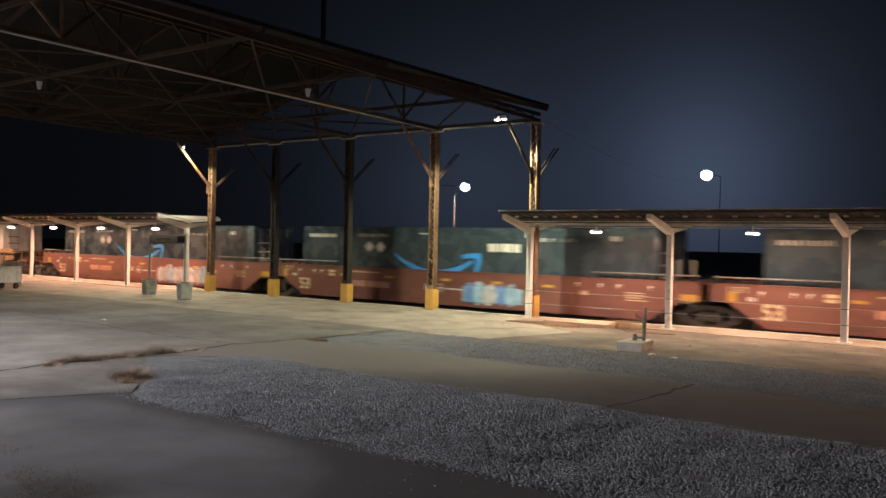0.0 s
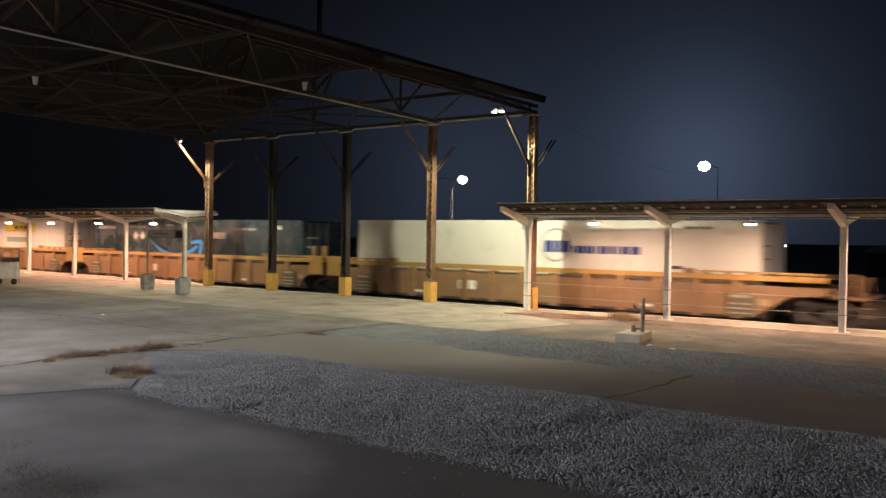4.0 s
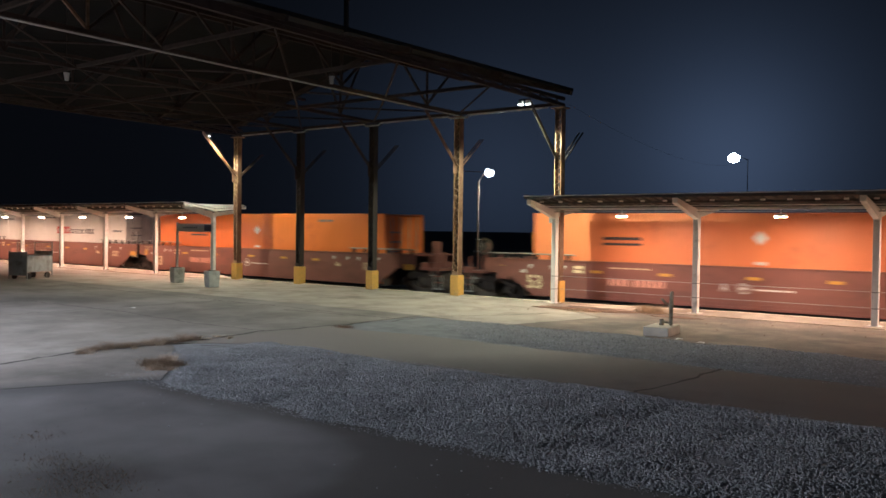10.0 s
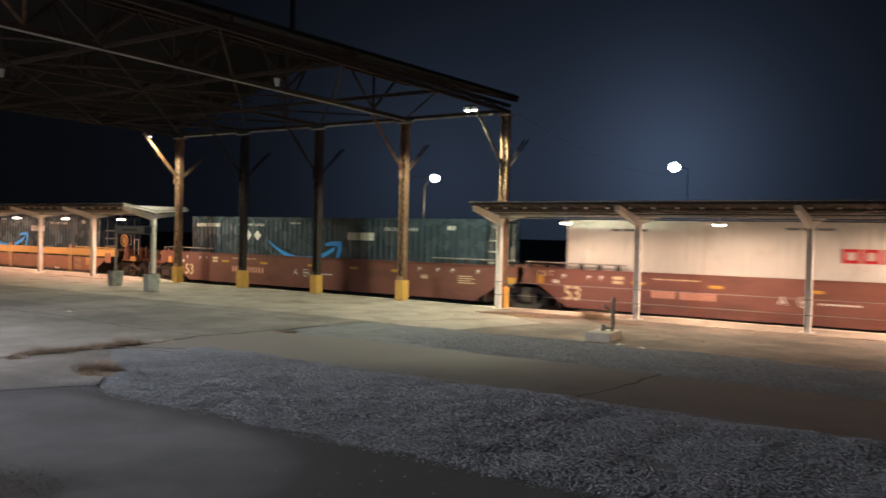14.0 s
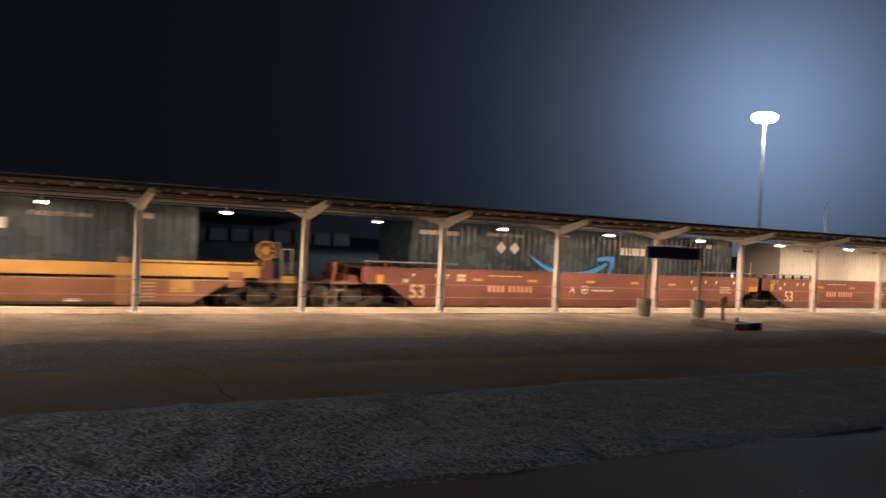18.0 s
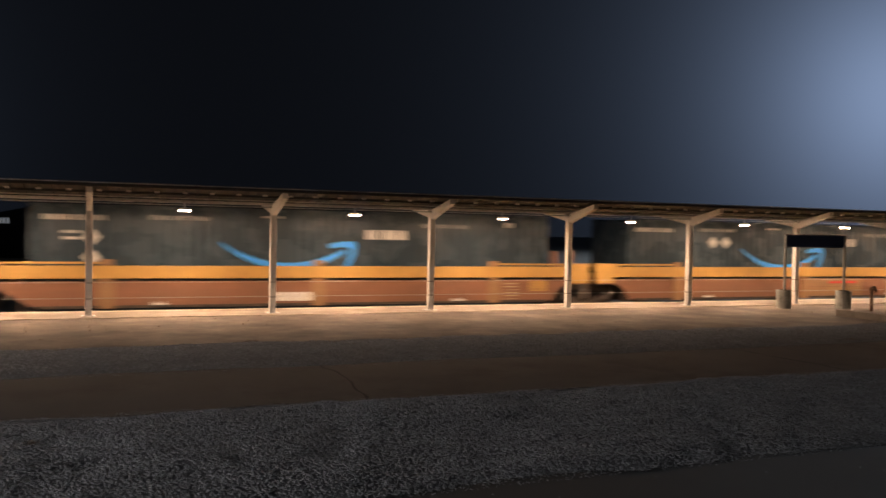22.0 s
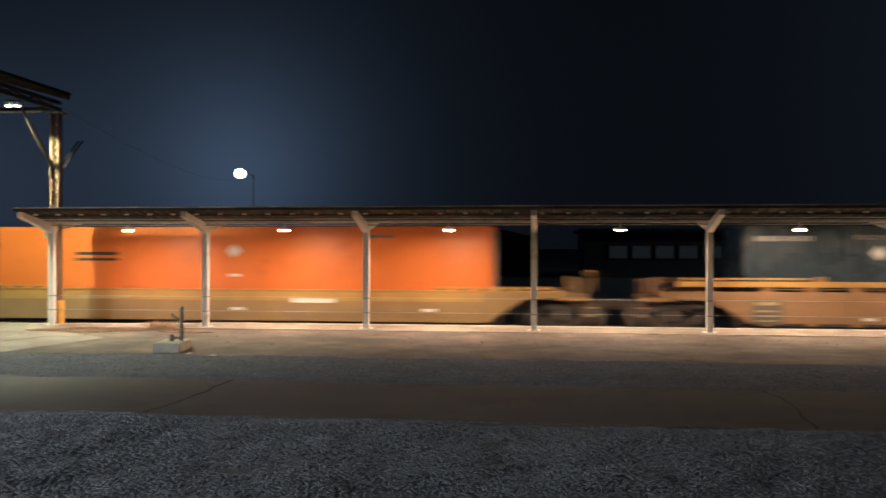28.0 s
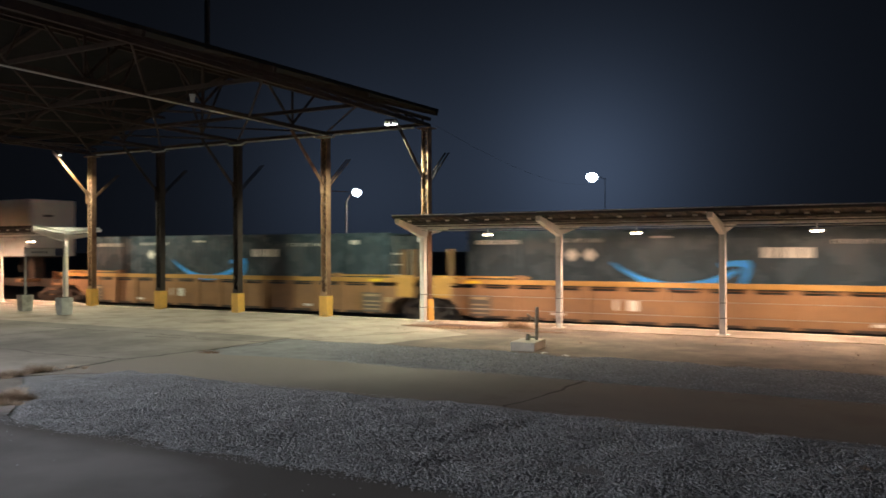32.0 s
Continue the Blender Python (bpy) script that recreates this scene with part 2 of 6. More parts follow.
DECK_STEEL = mat("canopy_deck_steel", (0.04, 0.039, 0.039), 0.6, 0.2, 0.2, 2, 40, stain=(0.12, 0.10, 0.085), amount=0.3)
ROOF_TOP = mat("canopy_roofing", (0.04, 0.04, 0.045), 0.7, spread=0.2, scale=2)
YELLOW_PAINT = mat("yellow_pedestal_paint", (0.74, 0.43, 0.10), 0.6, spread=0.15, scale=4, fine=40, stain=(0.40, 0.29, 0.15), amount=0.25)
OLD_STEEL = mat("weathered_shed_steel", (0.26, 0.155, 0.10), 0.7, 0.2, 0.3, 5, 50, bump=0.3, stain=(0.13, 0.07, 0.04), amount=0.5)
# shed column steel coloured pale, as if lit
LIT_STEEL = mat("lit_pale_column_steel", (0.40, 0.265, 0.17), 0.65, 0.1, 0.3, 9, 60, bump=0.3, stain=(0.16, 0.085, 0.05), amount=0.4)
TARP_GREEN = mat("grey_green_tarp", (0.20, 0.25, 0.22), 0.8, spread=0.2, scale=4)
# shed column steel coloured dark, as if in shade
SHADED_RUST = mat("shaded_rusty_steel", (0.05, 0.041, 0.038), 0.8, 0.1, 0.35, 5, 50, bump=0.3, stain=(0.045, 0.03, 0.024), amount=0.4)
PALE_PIPE = mat("pale_conduit_paint", (0.62, 0.62, 0.60), 0.4, 0.2, 0.1, 5)
PALE_BLOCK = mat("pale_concrete_block", (0.62, 0.57, 0.47), 0.85, spread=0.2, scale=5, bump=0.3)
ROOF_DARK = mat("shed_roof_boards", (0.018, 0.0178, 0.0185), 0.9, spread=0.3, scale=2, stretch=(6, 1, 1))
PLANTER = mat("planter_concrete", (0.48, 0.50, 0.46), 0.85, spread=0.2, scale=4, fine=50, bump=0.4, stain=(0.24, 0.25, 0.22), amount=0.35)
SIGN_WHITE = mat("sign_panel_grey", (0.58, 0.60, 0.60), 0.4, spread=0.06, scale=3, bump=0.0)
SIGN_BLUE = mat("sign_panel_blue", (0.025, 0.045, 0.12), 0.4, spread=0.1, scale=3, bump=0.0)
BAR_GREY = mat("lettering_grey", (0.16, 0.18, 0.2), 0.5, spread=0.1, bump=0)
GALV = mat("galvanized_steel", (0.42, 0.43, 0.42), 0.45, 0.6, 0.15, 5, 60)
CART_GREY = mat("cart_grey_paint", (0.56, 0.60, 0.62), 0.55, 0.0, 0.15, 4, stain=(0.22, 0.2, 0.18), amount=0.35)
BLACK_STEEL = mat("black_steel", (0.03, 0.028, 0.026), 0.6, 0.3, 0.4, 6, stain=(0.09, 0.055, 0.035), amount=0.35)
RUBBER = mat("rubber", (0.02, 0.02, 0.02), 0.8, spread=0.3)
RED_CAR = mat("red_brown_car_paint", (0.21, 0.083, 0.062), 0.5, 0.0, 0.16, 1.6, 40, bump=0.06, stain=(0.13, 0.06, 0.045), amount=0.28, stretch=(0.6, 1, 1.6))
YELLOW_CAR = mat("yellow_car_paint", (0.30, 0.17, 0.082), 0.55, 0.0, 0.2, 1.4, 40, bump=0.06, stain=(0.24, 0.14, 0.08), amount=0.38, stretch=(0.6, 1, 1.6))
BROWN_CAR = mat("rusty_brown_car_paint", (0.23, 0.105, 0.06), 0.6, 0.0, 0.25, 1.4, 40, bump=0.06, stain=(0.20, 0.10, 0.06), amount=0.45, stretch=(0.6, 1, 1.6))
YELLOW_CHORD = mat("yellow_chord_paint", (0.46, 0.27, 0.075), 0.5, 0.0, 0.15, 2, 40, bump=0.05, stain=(0.32, 0.18, 0.07), amount=0.2)
DULL_YELLOW = mat("dark_yellow_steel", (0.15, 0.095, 0.05), 0.7, 0.0, 0.25, 3, 40, stain=(0.10, 0.06, 0.035), amount=0.35)
TAN_CAR = mat("tan_car_paint", (0.31, 0.195, 0.085), 0.5, 0.0, 0.15, 1.4, 40, bump=0.05, stain=(0.26, 0.16, 0.08), amount=0.25)
DULL_STEEL = mat("dull_grey_steel", (0.34, 0.33, 0.31), 0.55, 0.2, 0.2, 5)
PANEL_GREY = mat("grey_data_panel", (0.13, 0.11, 0.09), 0.6, spread=0.2, scale=4)
CAR_GREY = mat("car_underframe_grime", (0.06, 0.048, 0.04), 0.8, 0.1, 0.4, 5, stain=(0.12, 0.08, 0.055), amount=0.4)
TRUCK_STEEL = mat("truck_casting", (0.09, 0.078, 0.07), 0.7, 0.2, 0.35, 6, stain=(0.11, 0.075, 0.05), amount=0.35)
SLATE_BOX = mat("slate_container_paint", (0.044, 0.067, 0.086), 0.27, 0.0, 0.12, 1.2, 30, bump=0.04, stain=(0.07, 0.077, 0.085), amount=0.25)
WHITE_BOX = mat("white_container_paint", (0.74, 0.73, 0.69), 0.45, 0.0, 0.05, 1.2, 30, bump=0.04, stain=(0.52, 0.49, 0.43), amount=0.2)
ORANGE_BOX = mat("orange_container_paint", (0.74, 0.19, 0.03), 0.45, 0.0, 0.08, 1.2, 30, bump=0.04, stain=(0.50, 0.10, 0.03), amount=0.15)
PEACH_BOX = mat("faded_orange_container_paint", (0.82, 0.25, 0.09), 0.5, 0.0, 0.08, 1.2, 30, bump=0.04, stain=(0.55, 0.16, 0.07), amount=0.2)
BLUE_MARK = mat("sky_blue_marking", (0.06, 0.37, 1.0), 0.45, spread=0.05, bump=0)
WHITE_MARK = mat("white_marking", (0.80, 0.79, 0.75), 0.5, spread=0.08, bump=0)
YELLOW_MARK = mat("yellow_marking", (0.80, 0.60, 0.03), 0.5, spread=0.08, bump=0)
AMBER_MARK = mat("amber_reflector", (0.62, 0.34, 0.05), 0.35, spread=0.05, bump=0)
RED_MARK = mat("red_marking", (0.62, 0.03, 0.03), 0.5, spread=0.05, bump=0)
NAVY_MARK = mat("navy_marking", (0.03, 0.045, 0.22), 0.5, spread=0.05, bump=0)
DARK_MARK = mat("dark_marking", (0.05, 0.05, 0.055), 0.5, spread=0.05, bump=0)
SALMON_MARK = mat("salmon_stencil", (0.72, 0.36, 0.27), 0.5, spread=0.1, bump=0)
DUSTY_MARK = mat("dusty_tan_marking", (0.42, 0.32, 0.19), 0.6, spread=0.3, scale=6, bump=0)
STUB_STEEL = mat("weathered_grey_green_steel", (0.30, 0.29, 0.23), 0.7, 0.1, 0.3, 8, bump=0.3, stain=(0.17, 0.10, 0.06), amount=0.4)
# truss steel with the roof's shade put into its near-black colour
SHED_SHADE = mat("unlit_truss_steel", (0.06, 0.046, 0.04), 0.85, 0.1, 0.3, 5, bump=0.2)
PALE_MARK = mat("cream_marking", (0.75, 0.60, 0.38), 0.5, spread=0.08, bump=0)
GREEN_MARK = mat("green_grey_marking", (0.20, 0.30, 0.24), 0.5, spread=0.05, bump=0)
GRAFFITI_BLUE = mat("graffiti_pale_blue", (0.36, 0.55, 0.78), 0.5, spread=0.5, scale=4, bump=0)
GRAFFITI_WHITE = mat("graffiti_silver", (0.62, 0.62, 0.62), 0.4, spread=0.4, scale=4, bump=0)
GRAFFITI_DEEP = mat("graffiti_blue", (0.16, 0.33, 0.70), 0.5, spread=0.4, scale=4, bump=0)
GRAFFITI_DUST = mat("graffiti_faded_pink_grey", (0.50, 0.44, 0.42), 0.5, spread=0.4, scale=4, bump=0)
FAR_WALL = mat("far_building_wall", (0.05, 0.05, 0.055), 0.9, spread=0.2, scale=0.5)
FAR_GLASS = glow("dim_window_glass", (0.80, 0.90, 1.0), 0.009, 0.02)
for near_black in (ROOF_DARK, SHED_SHADE):
    near_black.node_tree.nodes["Principled BSDF"].inputs["Specular IOR Level"].default_value = 0.08
CANOPY_GLOW = glow("canopy_light_diffuser", (1.0, 0.72, 0.48), 210)
FLOOD_GLOW = glow("flood_lens", (0.95, 1.0, 0.88), 30)
STREET_GLOW = glow("street_lamp_lens", (0.86, 0.93, 1.0), 60)
YARD_GLASS = glow("yard_lamp_glass", (0.86, 0.93, 1.0), 12)
LIT_GLASS = glow("lit_window_glass", (0.85, 0.92, 1.0), 0.12)
YARD_ROOF = mat("pale_yard_roof", (0.45, 0.46, 0.47), 0.5, spread=0.15, scale=1.5)
FAR_GLOW = glow("far_lamp_lens", (0.9, 0.93, 1.0), 12)


# ---- builders ----
def box(bm, x0, y0, z0, x1, y1, z1, bevel=0.0):
    r = bmesh.ops.create_cube(bm, size=1)
    for v in r["verts"]:
        v.co = Vector((x0 + (v.co.x + 0.5) * (x1 - x0), y0 + (v.co.y + 0.5) * (y1 - y0), z0 + (v.co.z + 0.5) * (z1 - z0)))
    if bevel:
        edges = list({e for v in r["verts"] for e in v.link_edges})
        bmesh.ops.bevel(bm, geom=edges, offset=bevel, segments=2, affect="EDGES", profile=0.6)
    return bm


def bar(bm, a, b, w, d=None, up=(0, 0, 1)):
    """A straight bar of section w x d from a to b."""
    a, b = Vector(a), Vector(b)
    d = w if d is None else d
    z = (b - a).normalized()
    x = Vector(up).cross(z)
    x = x.normalized() if x.length > 1e-4 else Vector((1, 0, 0))
    y = z.cross(x)
    vs = [bm.verts.new(p + x * sx * w / 2 + y * sy * d / 2) for p in (a, b) for sx, sy in ((-1, -1), (1, -1), (1, 1), (-1, 1))]
    for f in ((3, 2, 1, 0), (4, 5, 6, 7), (0, 1, 5, 4), (1, 2, 6, 5), (2, 3, 7, 6), (3, 0, 4, 7)):
        bm.faces.new([vs[i] for i in f])
    return bm


def pipe(bm, a, b, r, n=10, r2=None):
    a, b = Vector(a), Vector(b)
    made = bmesh.ops.create_cone(bm, cap_ends=True, segments=n, radius1=r, radius2=r if r2 is None else r2, depth=(b - a).length)
    m = Matrix.Translation((a + b) / 2) @ (b - a).to_track_quat("Z", "Y").to_matrix().to_4x4()
    bmesh.ops.transform(bm, matrix=m, verts=made["verts"])
    return bm


def slab(bm, pts, y0, y1):
    """A prism: the outline pts in x and z, from y0 to y1."""
    f = [bm.verts.new((x, y0, z)) for x, z in pts]
    b = [bm.verts.new((x, y1, z)) for x, z in pts]
    bm.faces.new(f)
    bm.faces.new(b[::-1])
    for i in range(len(pts)):
        j = (i + 1) % len(pts)
        bm.faces.new((f[j], f[i], b[i], b[j]))
    bmesh.ops.recalc_face_normals(bm, faces=bm.faces[:])
    return bm


def plan(bm, pts, z0, z1):
    """A prism: the outline pts in x and y, from z0 to z1."""
    f = [bm.verts.new((x, y, z0)) for x, y in pts]
    b = [bm.verts.new((x, y, z1)) for x, y in pts]
    bm.faces.new(f[::-1])
    bm.faces.new(b)
    for i in range(len(pts)):
        j = (i + 1) % len(pts)
        bm.faces.new((f[i], f[j], b[j], b[i]))
    bmesh.ops.recalc_face_normals(bm, faces=bm.faces[:])
    return bm


def mesh_of(name, bm, material):
    me = bpy.data.meshes.new(name)
    bm.to_mesh(me)
    bm.free()
    me.materials.append(material)
    return me


def part(name, bm, material, parent, label="", at=None):
    """One mesh object under a thing or a part; bm may be a ready mesh, shared between alike pieces."""
    me = bm if isinstance(bm, bpy.types.Mesh) else mesh_of(name, bm, material)
    ob = new(name, me)
    ob.parent = parent
    if at is not None:
        ob.matrix_basis = at
    if label:
        ob["label"] = label
    return ob


def thing(name, label, category, group="", at=(0, 0, 0)):
    ob = new(name)
    ob.empty_display_size = 0.3
    ob.location = at
    return tagged(ob, label, category, group)


def struct(name, bm, material, label, category):
    return tagged(new(name, mesh_of(name, bm, material)), label, category, "", "structure")


def B():
    return bmesh.new()


def lettering(words, height, material, bold=0.0):
    """Flat letters that stand in the x-z plane and face -y."""
    cu = bpy.data.curves.new("letters", "FONT")
    cu.body, cu.size, cu.extrude, cu.offset = words, height * 1.38, 0.002, bold
    ob = new("letters", cu)
    bpy.context.view_layer.update()
    me = bpy.data.meshes.new_from_object(ob.evaluated_get(bpy.context.evaluated_depsgraph_get()))
    bpy.data.objects.remove(ob)
    bpy.data.curves.remove(cu)
    me.transform(Matrix.Rotation(radians(90), 4, "X"))
    me.materials.clear()
    me.materials.append(material)
    return me


# ---- ground ----
EDGE_Y = 25.0                     # platform edge
RAIL_Z = -0.25
TRACK_Y = 27.12
bm = B()
bmesh.ops.create_grid(bm, x_segments=8, y_segments=8, size=900)
bmesh.ops.translate(bm, vec=(0, 300, -0.46), verts=bm.verts[:])
struct("ground", bm, SOIL, "dark bare soil and ballast reaching the horizon", "ground")
rng = random.Random(5)


def wavy(x0, x1, y, amp, step, seed):
    r = random.Random(seed)
    k = max(1, round((x1 - x0) / step))
    return [(x0 + (x1 - x0) * i / k, y + r.uniform(-amp, amp)) for i in range(k + 1)]


G2_FAR = wavy(-13.2, 95, 11.2, 0.10, 0.7, 1)
G2_NEAR = wavy(-12.0, 95, 7.25, 0.12, 0.7, 2)
G1_FAR = wavy(-13.0, 95, 17.3, 0.22, 0.8, 3)
G1_NEAR = wavy(-12.2, 95, 14.35, 0.10, 0.8, 4)
JOINT_X = -14.7
# the platform edge steps back beside the old shed
EDGE = [(-160, EDGE_Y), (-33.5, EDGE_Y), (-31.0, 24.14), (-15.0, 24.14), (-12.6, 24.3), (-8.8, EDGE_Y), (160, EDGE_Y)]
# apron west of the joint, and the platform, as thick slabs
NEAR_A = [p for p in G2_NEAR if p[0] < -11.0]
NEAR_E = [p for p in G2_NEAR if p[0] >= NEAR_A[-1][0]]
SEAM = [NEAR_A[-1], (-11.6, 6.95), (-12.25, 5.5), (-13.2, 3.4), (-16.0, -2.8), (-41.8, -60)]
struct("apron", plan(B(), [(-160, -60)] + SEAM[::-1] + [(-12.2, 8.15), (-13.3, 8.9), (-14.3, 9.6), (JOINT_X, 9.75), (JOINT_X, 17.6), (-160, 17.6)], -0.46, 0.0), CONCRETE, "worn grey concrete station apron with stains", "ground")
struct("platform", plan(B(), [(-160, 17.6), (JOINT_X, 17.6)] + [(JOINT_X, 17.45)] + [(p[0], p[1]) for p in G1_FAR[2:]] + [(160, 17.3)] + EDGE[::-1], -0.46, 0.0), PLATFORM_CONCRETE, "long worn concrete railway platform", "platform")
struct("road", plan(B(), [(160, -60), (160, 7.25)] + NEAR_E[::-1] + SEAM[1:], -0.46, -0.005), ASPHALT, "dark patched asphalt driveway with an old paler pad", "road")
bm = plan(B(), [(JOINT_X, 9.75), (-14.3, 9.6), (-13.3, 8.9), (-12.2, 8.15)] + NEAR_E + G2_FAR[::-1] + [(-14.2, 10.4), (JOINT_X, 9.8)], -0.46, -0.015)
struct("gravel_bed", bm, GRAVEL_BED, "bed of loose grey crushed stone", "gravel")
struct("walkway", plan(B(), [(JOINT_X, 9.8), (-14.2, 10.4)] + G2_FAR + [(160, 11.2), (160, 14.35)] + G1_NEAR[::-1] + [(-13.6, 14.0), (JOINT_X, 14.2)], -0.46, 0.0), WALKWAY, "brown-grey asphalt walkway between gravel beds", "pavement")
bm = plan(B(), [(JOINT_X, 14.2), (-13.6, 14.0)] + G1_NEAR + [(160, 14.35), (160, 17.3)] + G1_FAR[:1:-1] + [(JOINT_X, 17.45)], -0.46, -0.012)
struct("gravel_bed_2", bm, GRAVEL_BED, "thin bed of dusty grey gravel beside the platform", "gravel")
STRIP_A = wavy(-13.4, 120, 23.05, 0.05, 0.9, 11)
bm = plan(B(), STRIP_A + [(120, EDGE_Y), (-8.8, EDGE_Y), (-12.4, 24.34), (-13.6, 23.6)], 0.0, 0.02)
struct("platform_strip", bm, STRIP_CONCRETE, "pale concrete strip along the platform edge", "platform")
bm = plan(B(), [(-120, 22.9), (-33.0, 22.9), (-31.6, 23.4), (-31.2, 24.1), (-33.5, EDGE_Y), (-120, EDGE_Y)], 0.0, 0.02)
struct("platform_strip_2", bm, STRIP_CONCRETE, "pale concrete strip along the platform edge", "platform")
bm = plan(B(), wavy(-11.8, 120, 17.32, 0.08, 0.8, 12) + [(120, 23.0)] + [(p[0], p[1] - 0.05) for p in STRIP_A[::-1]] + [(-13.0, 22.0), (-11.0, 20.6)], 0.0, 0.004)
struct("dusty_paving", bm, DUSTY_PAVING, "dusty brown-grey paving in front of the platform strip", "pavement")
bm = plan(B(), [(x, y - 0.34) for x, y in EDGE] + [(x, y - 0.05) for x, y in EDGE[::-1]], 0.0, 0.026)
struct("platform_edge_line", bm, EDGE_PAINT, "faded pale painted line along the platform edge", "trim")


r = random.Random(61)
for x, y, w, d in ((-12.6, 22.3, 1.7, 0.45), (-11.0, 22.7, 1.1, 0.3), (-9.6, 22.2, 0.8, 0.25)):
    rim = [(x + w * math.cos(a) * r.uniform(0.7, 1.15), y + d * math.sin(a) * r.uniform(0.7, 1.15)) for a in [2 * math.pi * k / 22 for k in range(22)]]
    struct("dirt_drift", plan(B(), rim, 0.0, 0.012), DIRT, "thin drift of brown dirt on the paving", "dirt")


def heaped(x0, x1, y0, y1, seed, lift):
    """The heights of a raked bed of gravel: a function of x and y, low along the rim and lumpy inside."""
    r = np.random.RandomState(seed)
    layers = [(cell, up, r.rand(int((y1 - y0) / cell) + 4, int((x1 - x0) / cell) + 4) - 0.5) for cell, up in ((1.9, 0.05), (0.75, 0.055), (0.3, 0.035))]

    def height(x, y):
        z = np.full(np.shape(x), -0.006)
        for cell, up, grid in layers:
            gx, gy = np.clip((x - x0) / cell, 0, None), np.clip((y - y0) / cell, 0, None)
            ix, iy = np.minimum(gx.astype(int), grid.shape[1] - 2), np.minimum(gy.astype(int), grid.shape[0] - 2)
            fx, fy = gx - ix, gy - iy
            fx, fy = fx * fx * (3 - 2 * fx), fy * fy * (3 - 2 * fy)
            z = z + lift * up * ((grid[iy, ix] * (1 - fx) + grid[iy, ix + 1] * fx) * (1 - fy) + (grid[iy + 1, ix] * (1 - fx) + grid[iy + 1, ix + 1] * fx) * fy)
        # the west end is cut off at a slant
        rim = np.minimum((0.566 * (x - x0 + 0.35) + 0.824 * (y - y0 - 2.25)) / 0.5, (y - y0) / 0.45)
        rim = np.minimum(np.minimum(rim, (y1 - y) / 0.45), np.minimum((x - x0) / 1.2, (x1 - x) / 1.2))
        return z + 0.034 * lift - 0.05 * (1 - np.clip(rim, 0, 1)) ** 2 - 0.3 * np.clip(-rim, 0, 1)

    return height


def gravel_bed(x0, x1, y0, y1, count, low, high, seed, lift, label):
    """A heaped bed of fines with loose stones lying on it."""
    height = heaped(x0, x1, y0, y1, seed, lift)
    step = 0.1
    nx, ny = int((x1 - x0) / step), int((y1 - y0) / step)
    gx, gy = np.meshgrid(np.linspace(x0, x1, nx + 1), np.linspace(y0, y1, ny + 1))
    v = np.stack([gx, gy, height(gx, gy)], 2).reshape(-1, 3)
    k = (np.arange(ny)[:, None] * (nx + 1) + np.arange(nx)[None]).reshape(-1)
    quads("gravel_fines", v, np.stack([k, k + 1, k + nx + 2, k + nx + 1], 1), GRAVEL_BED, "heaped grey fines under the loose stones", True)
    stones("loose_gravel", x0, x1, y0, y1, count, low, high, seed, label, height)


def quads(name, v, f, material, label, smooth=False):
    me = bpy.data.meshes.new(name)
    me.vertices.add(len(v))
    me.vertices.foreach_set("co", v.reshape(-1))
    me.loops.add(f.size)
    me.loops.foreach_set("vertex_index", f.reshape(-1).astype(np.int32))
    me.polygons.add(len(f))
    me.polygons.foreach_set("loop_start", np.arange(0, f.size, 4, dtype=np.int32))
    me.polygons.foreach_set("use_smooth", np.full(len(f), smooth))
    me.update(calc_edges=True)
    me.materials.append(material)
    return tagged(new(name, me), label, "gravel", "", "stuff")


def stones(name, x0, x1, y0, y1, count, low, high, seed, label, height=None):
    """Many loose crushed stones in one mesh."""
    r = np.random.RandomState(seed)
    base = np.array([(x, y, z) for z in (-0.6, 0.62) for y in (-0.72, 0.72) for x in (-0.72, 0.72)], float)
    tri = np.array([(0, 1, 5, 4), (1, 3, 7, 5), (3, 2, 6, 7), (2, 0, 4, 6), (4, 5, 7, 6)])
    c = np.stack([r.uniform(x0, x1, count), r.uniform(y0, y1, count), np.zeros(count)], 1)
    if height is not None:
        c[:, 2] = height(c[:, 0], c[:, 1]) + 0.004 + 0.006 * r.rand(len(c))
        c = c[c[:, 2] > -0.022]
        count = len(c)
    # towards the dusty west end the stones grow smaller
    fines = np.clip(0.5 + (c[:, 0] + 13.5) / 7.0, 0.5, 1.0)[:, None, None]
    s = fines * low * (high / low) ** (r.rand(count, 1, 1) ** 1.4) * r.uniform(0.8, 1.18, (count, 8, 3))
    a = r.uniform(0, 6.283, count)
    v = base[None] * s
    ca, sa = np.cos(a)[:, None], np.sin(a)[:, None]
    x, y = v[..., 0] * ca - v[..., 1] * sa, v[..., 0] * sa + v[..., 1] * ca
    tilt = r.uniform(-0.5, 0.5, count)[:, None]
    v = np.stack([x, y, v[..., 2] * 0.75 + x * tilt * 0.4], 2) + c[:, None]
    f = (tri[None] + (np.arange(count) * 8)[:, None, None]).reshape(-1, 4)
    return quads(name, v.reshape(-1, 3), f, STONE, label, True)


gravel_bed(-13.6, 20.0, 7.05, 11.3, 190000, 0.0078, 0.0165, 1, 1.0, "loose pale grey crushed stones of a gravel bed")
stones("loose_gravel", -13.9, -12.4, 8.2, 10.0, 700, 0.007, 0.014, 2, "loose stones spilled at the end of a gravel bed")
gravel_bed(-13.4, 27.0, 14.2, 17.75, 60000, 0.0075, 0.015, 3, 0.55, "loose stones on the gravel strip beside the platform")
stones("loose_gravel", -14.0, 8.0, 5.4, 7.3, 130, 0.006, 0.013, 4, "stray stones scattered on the asphalt")


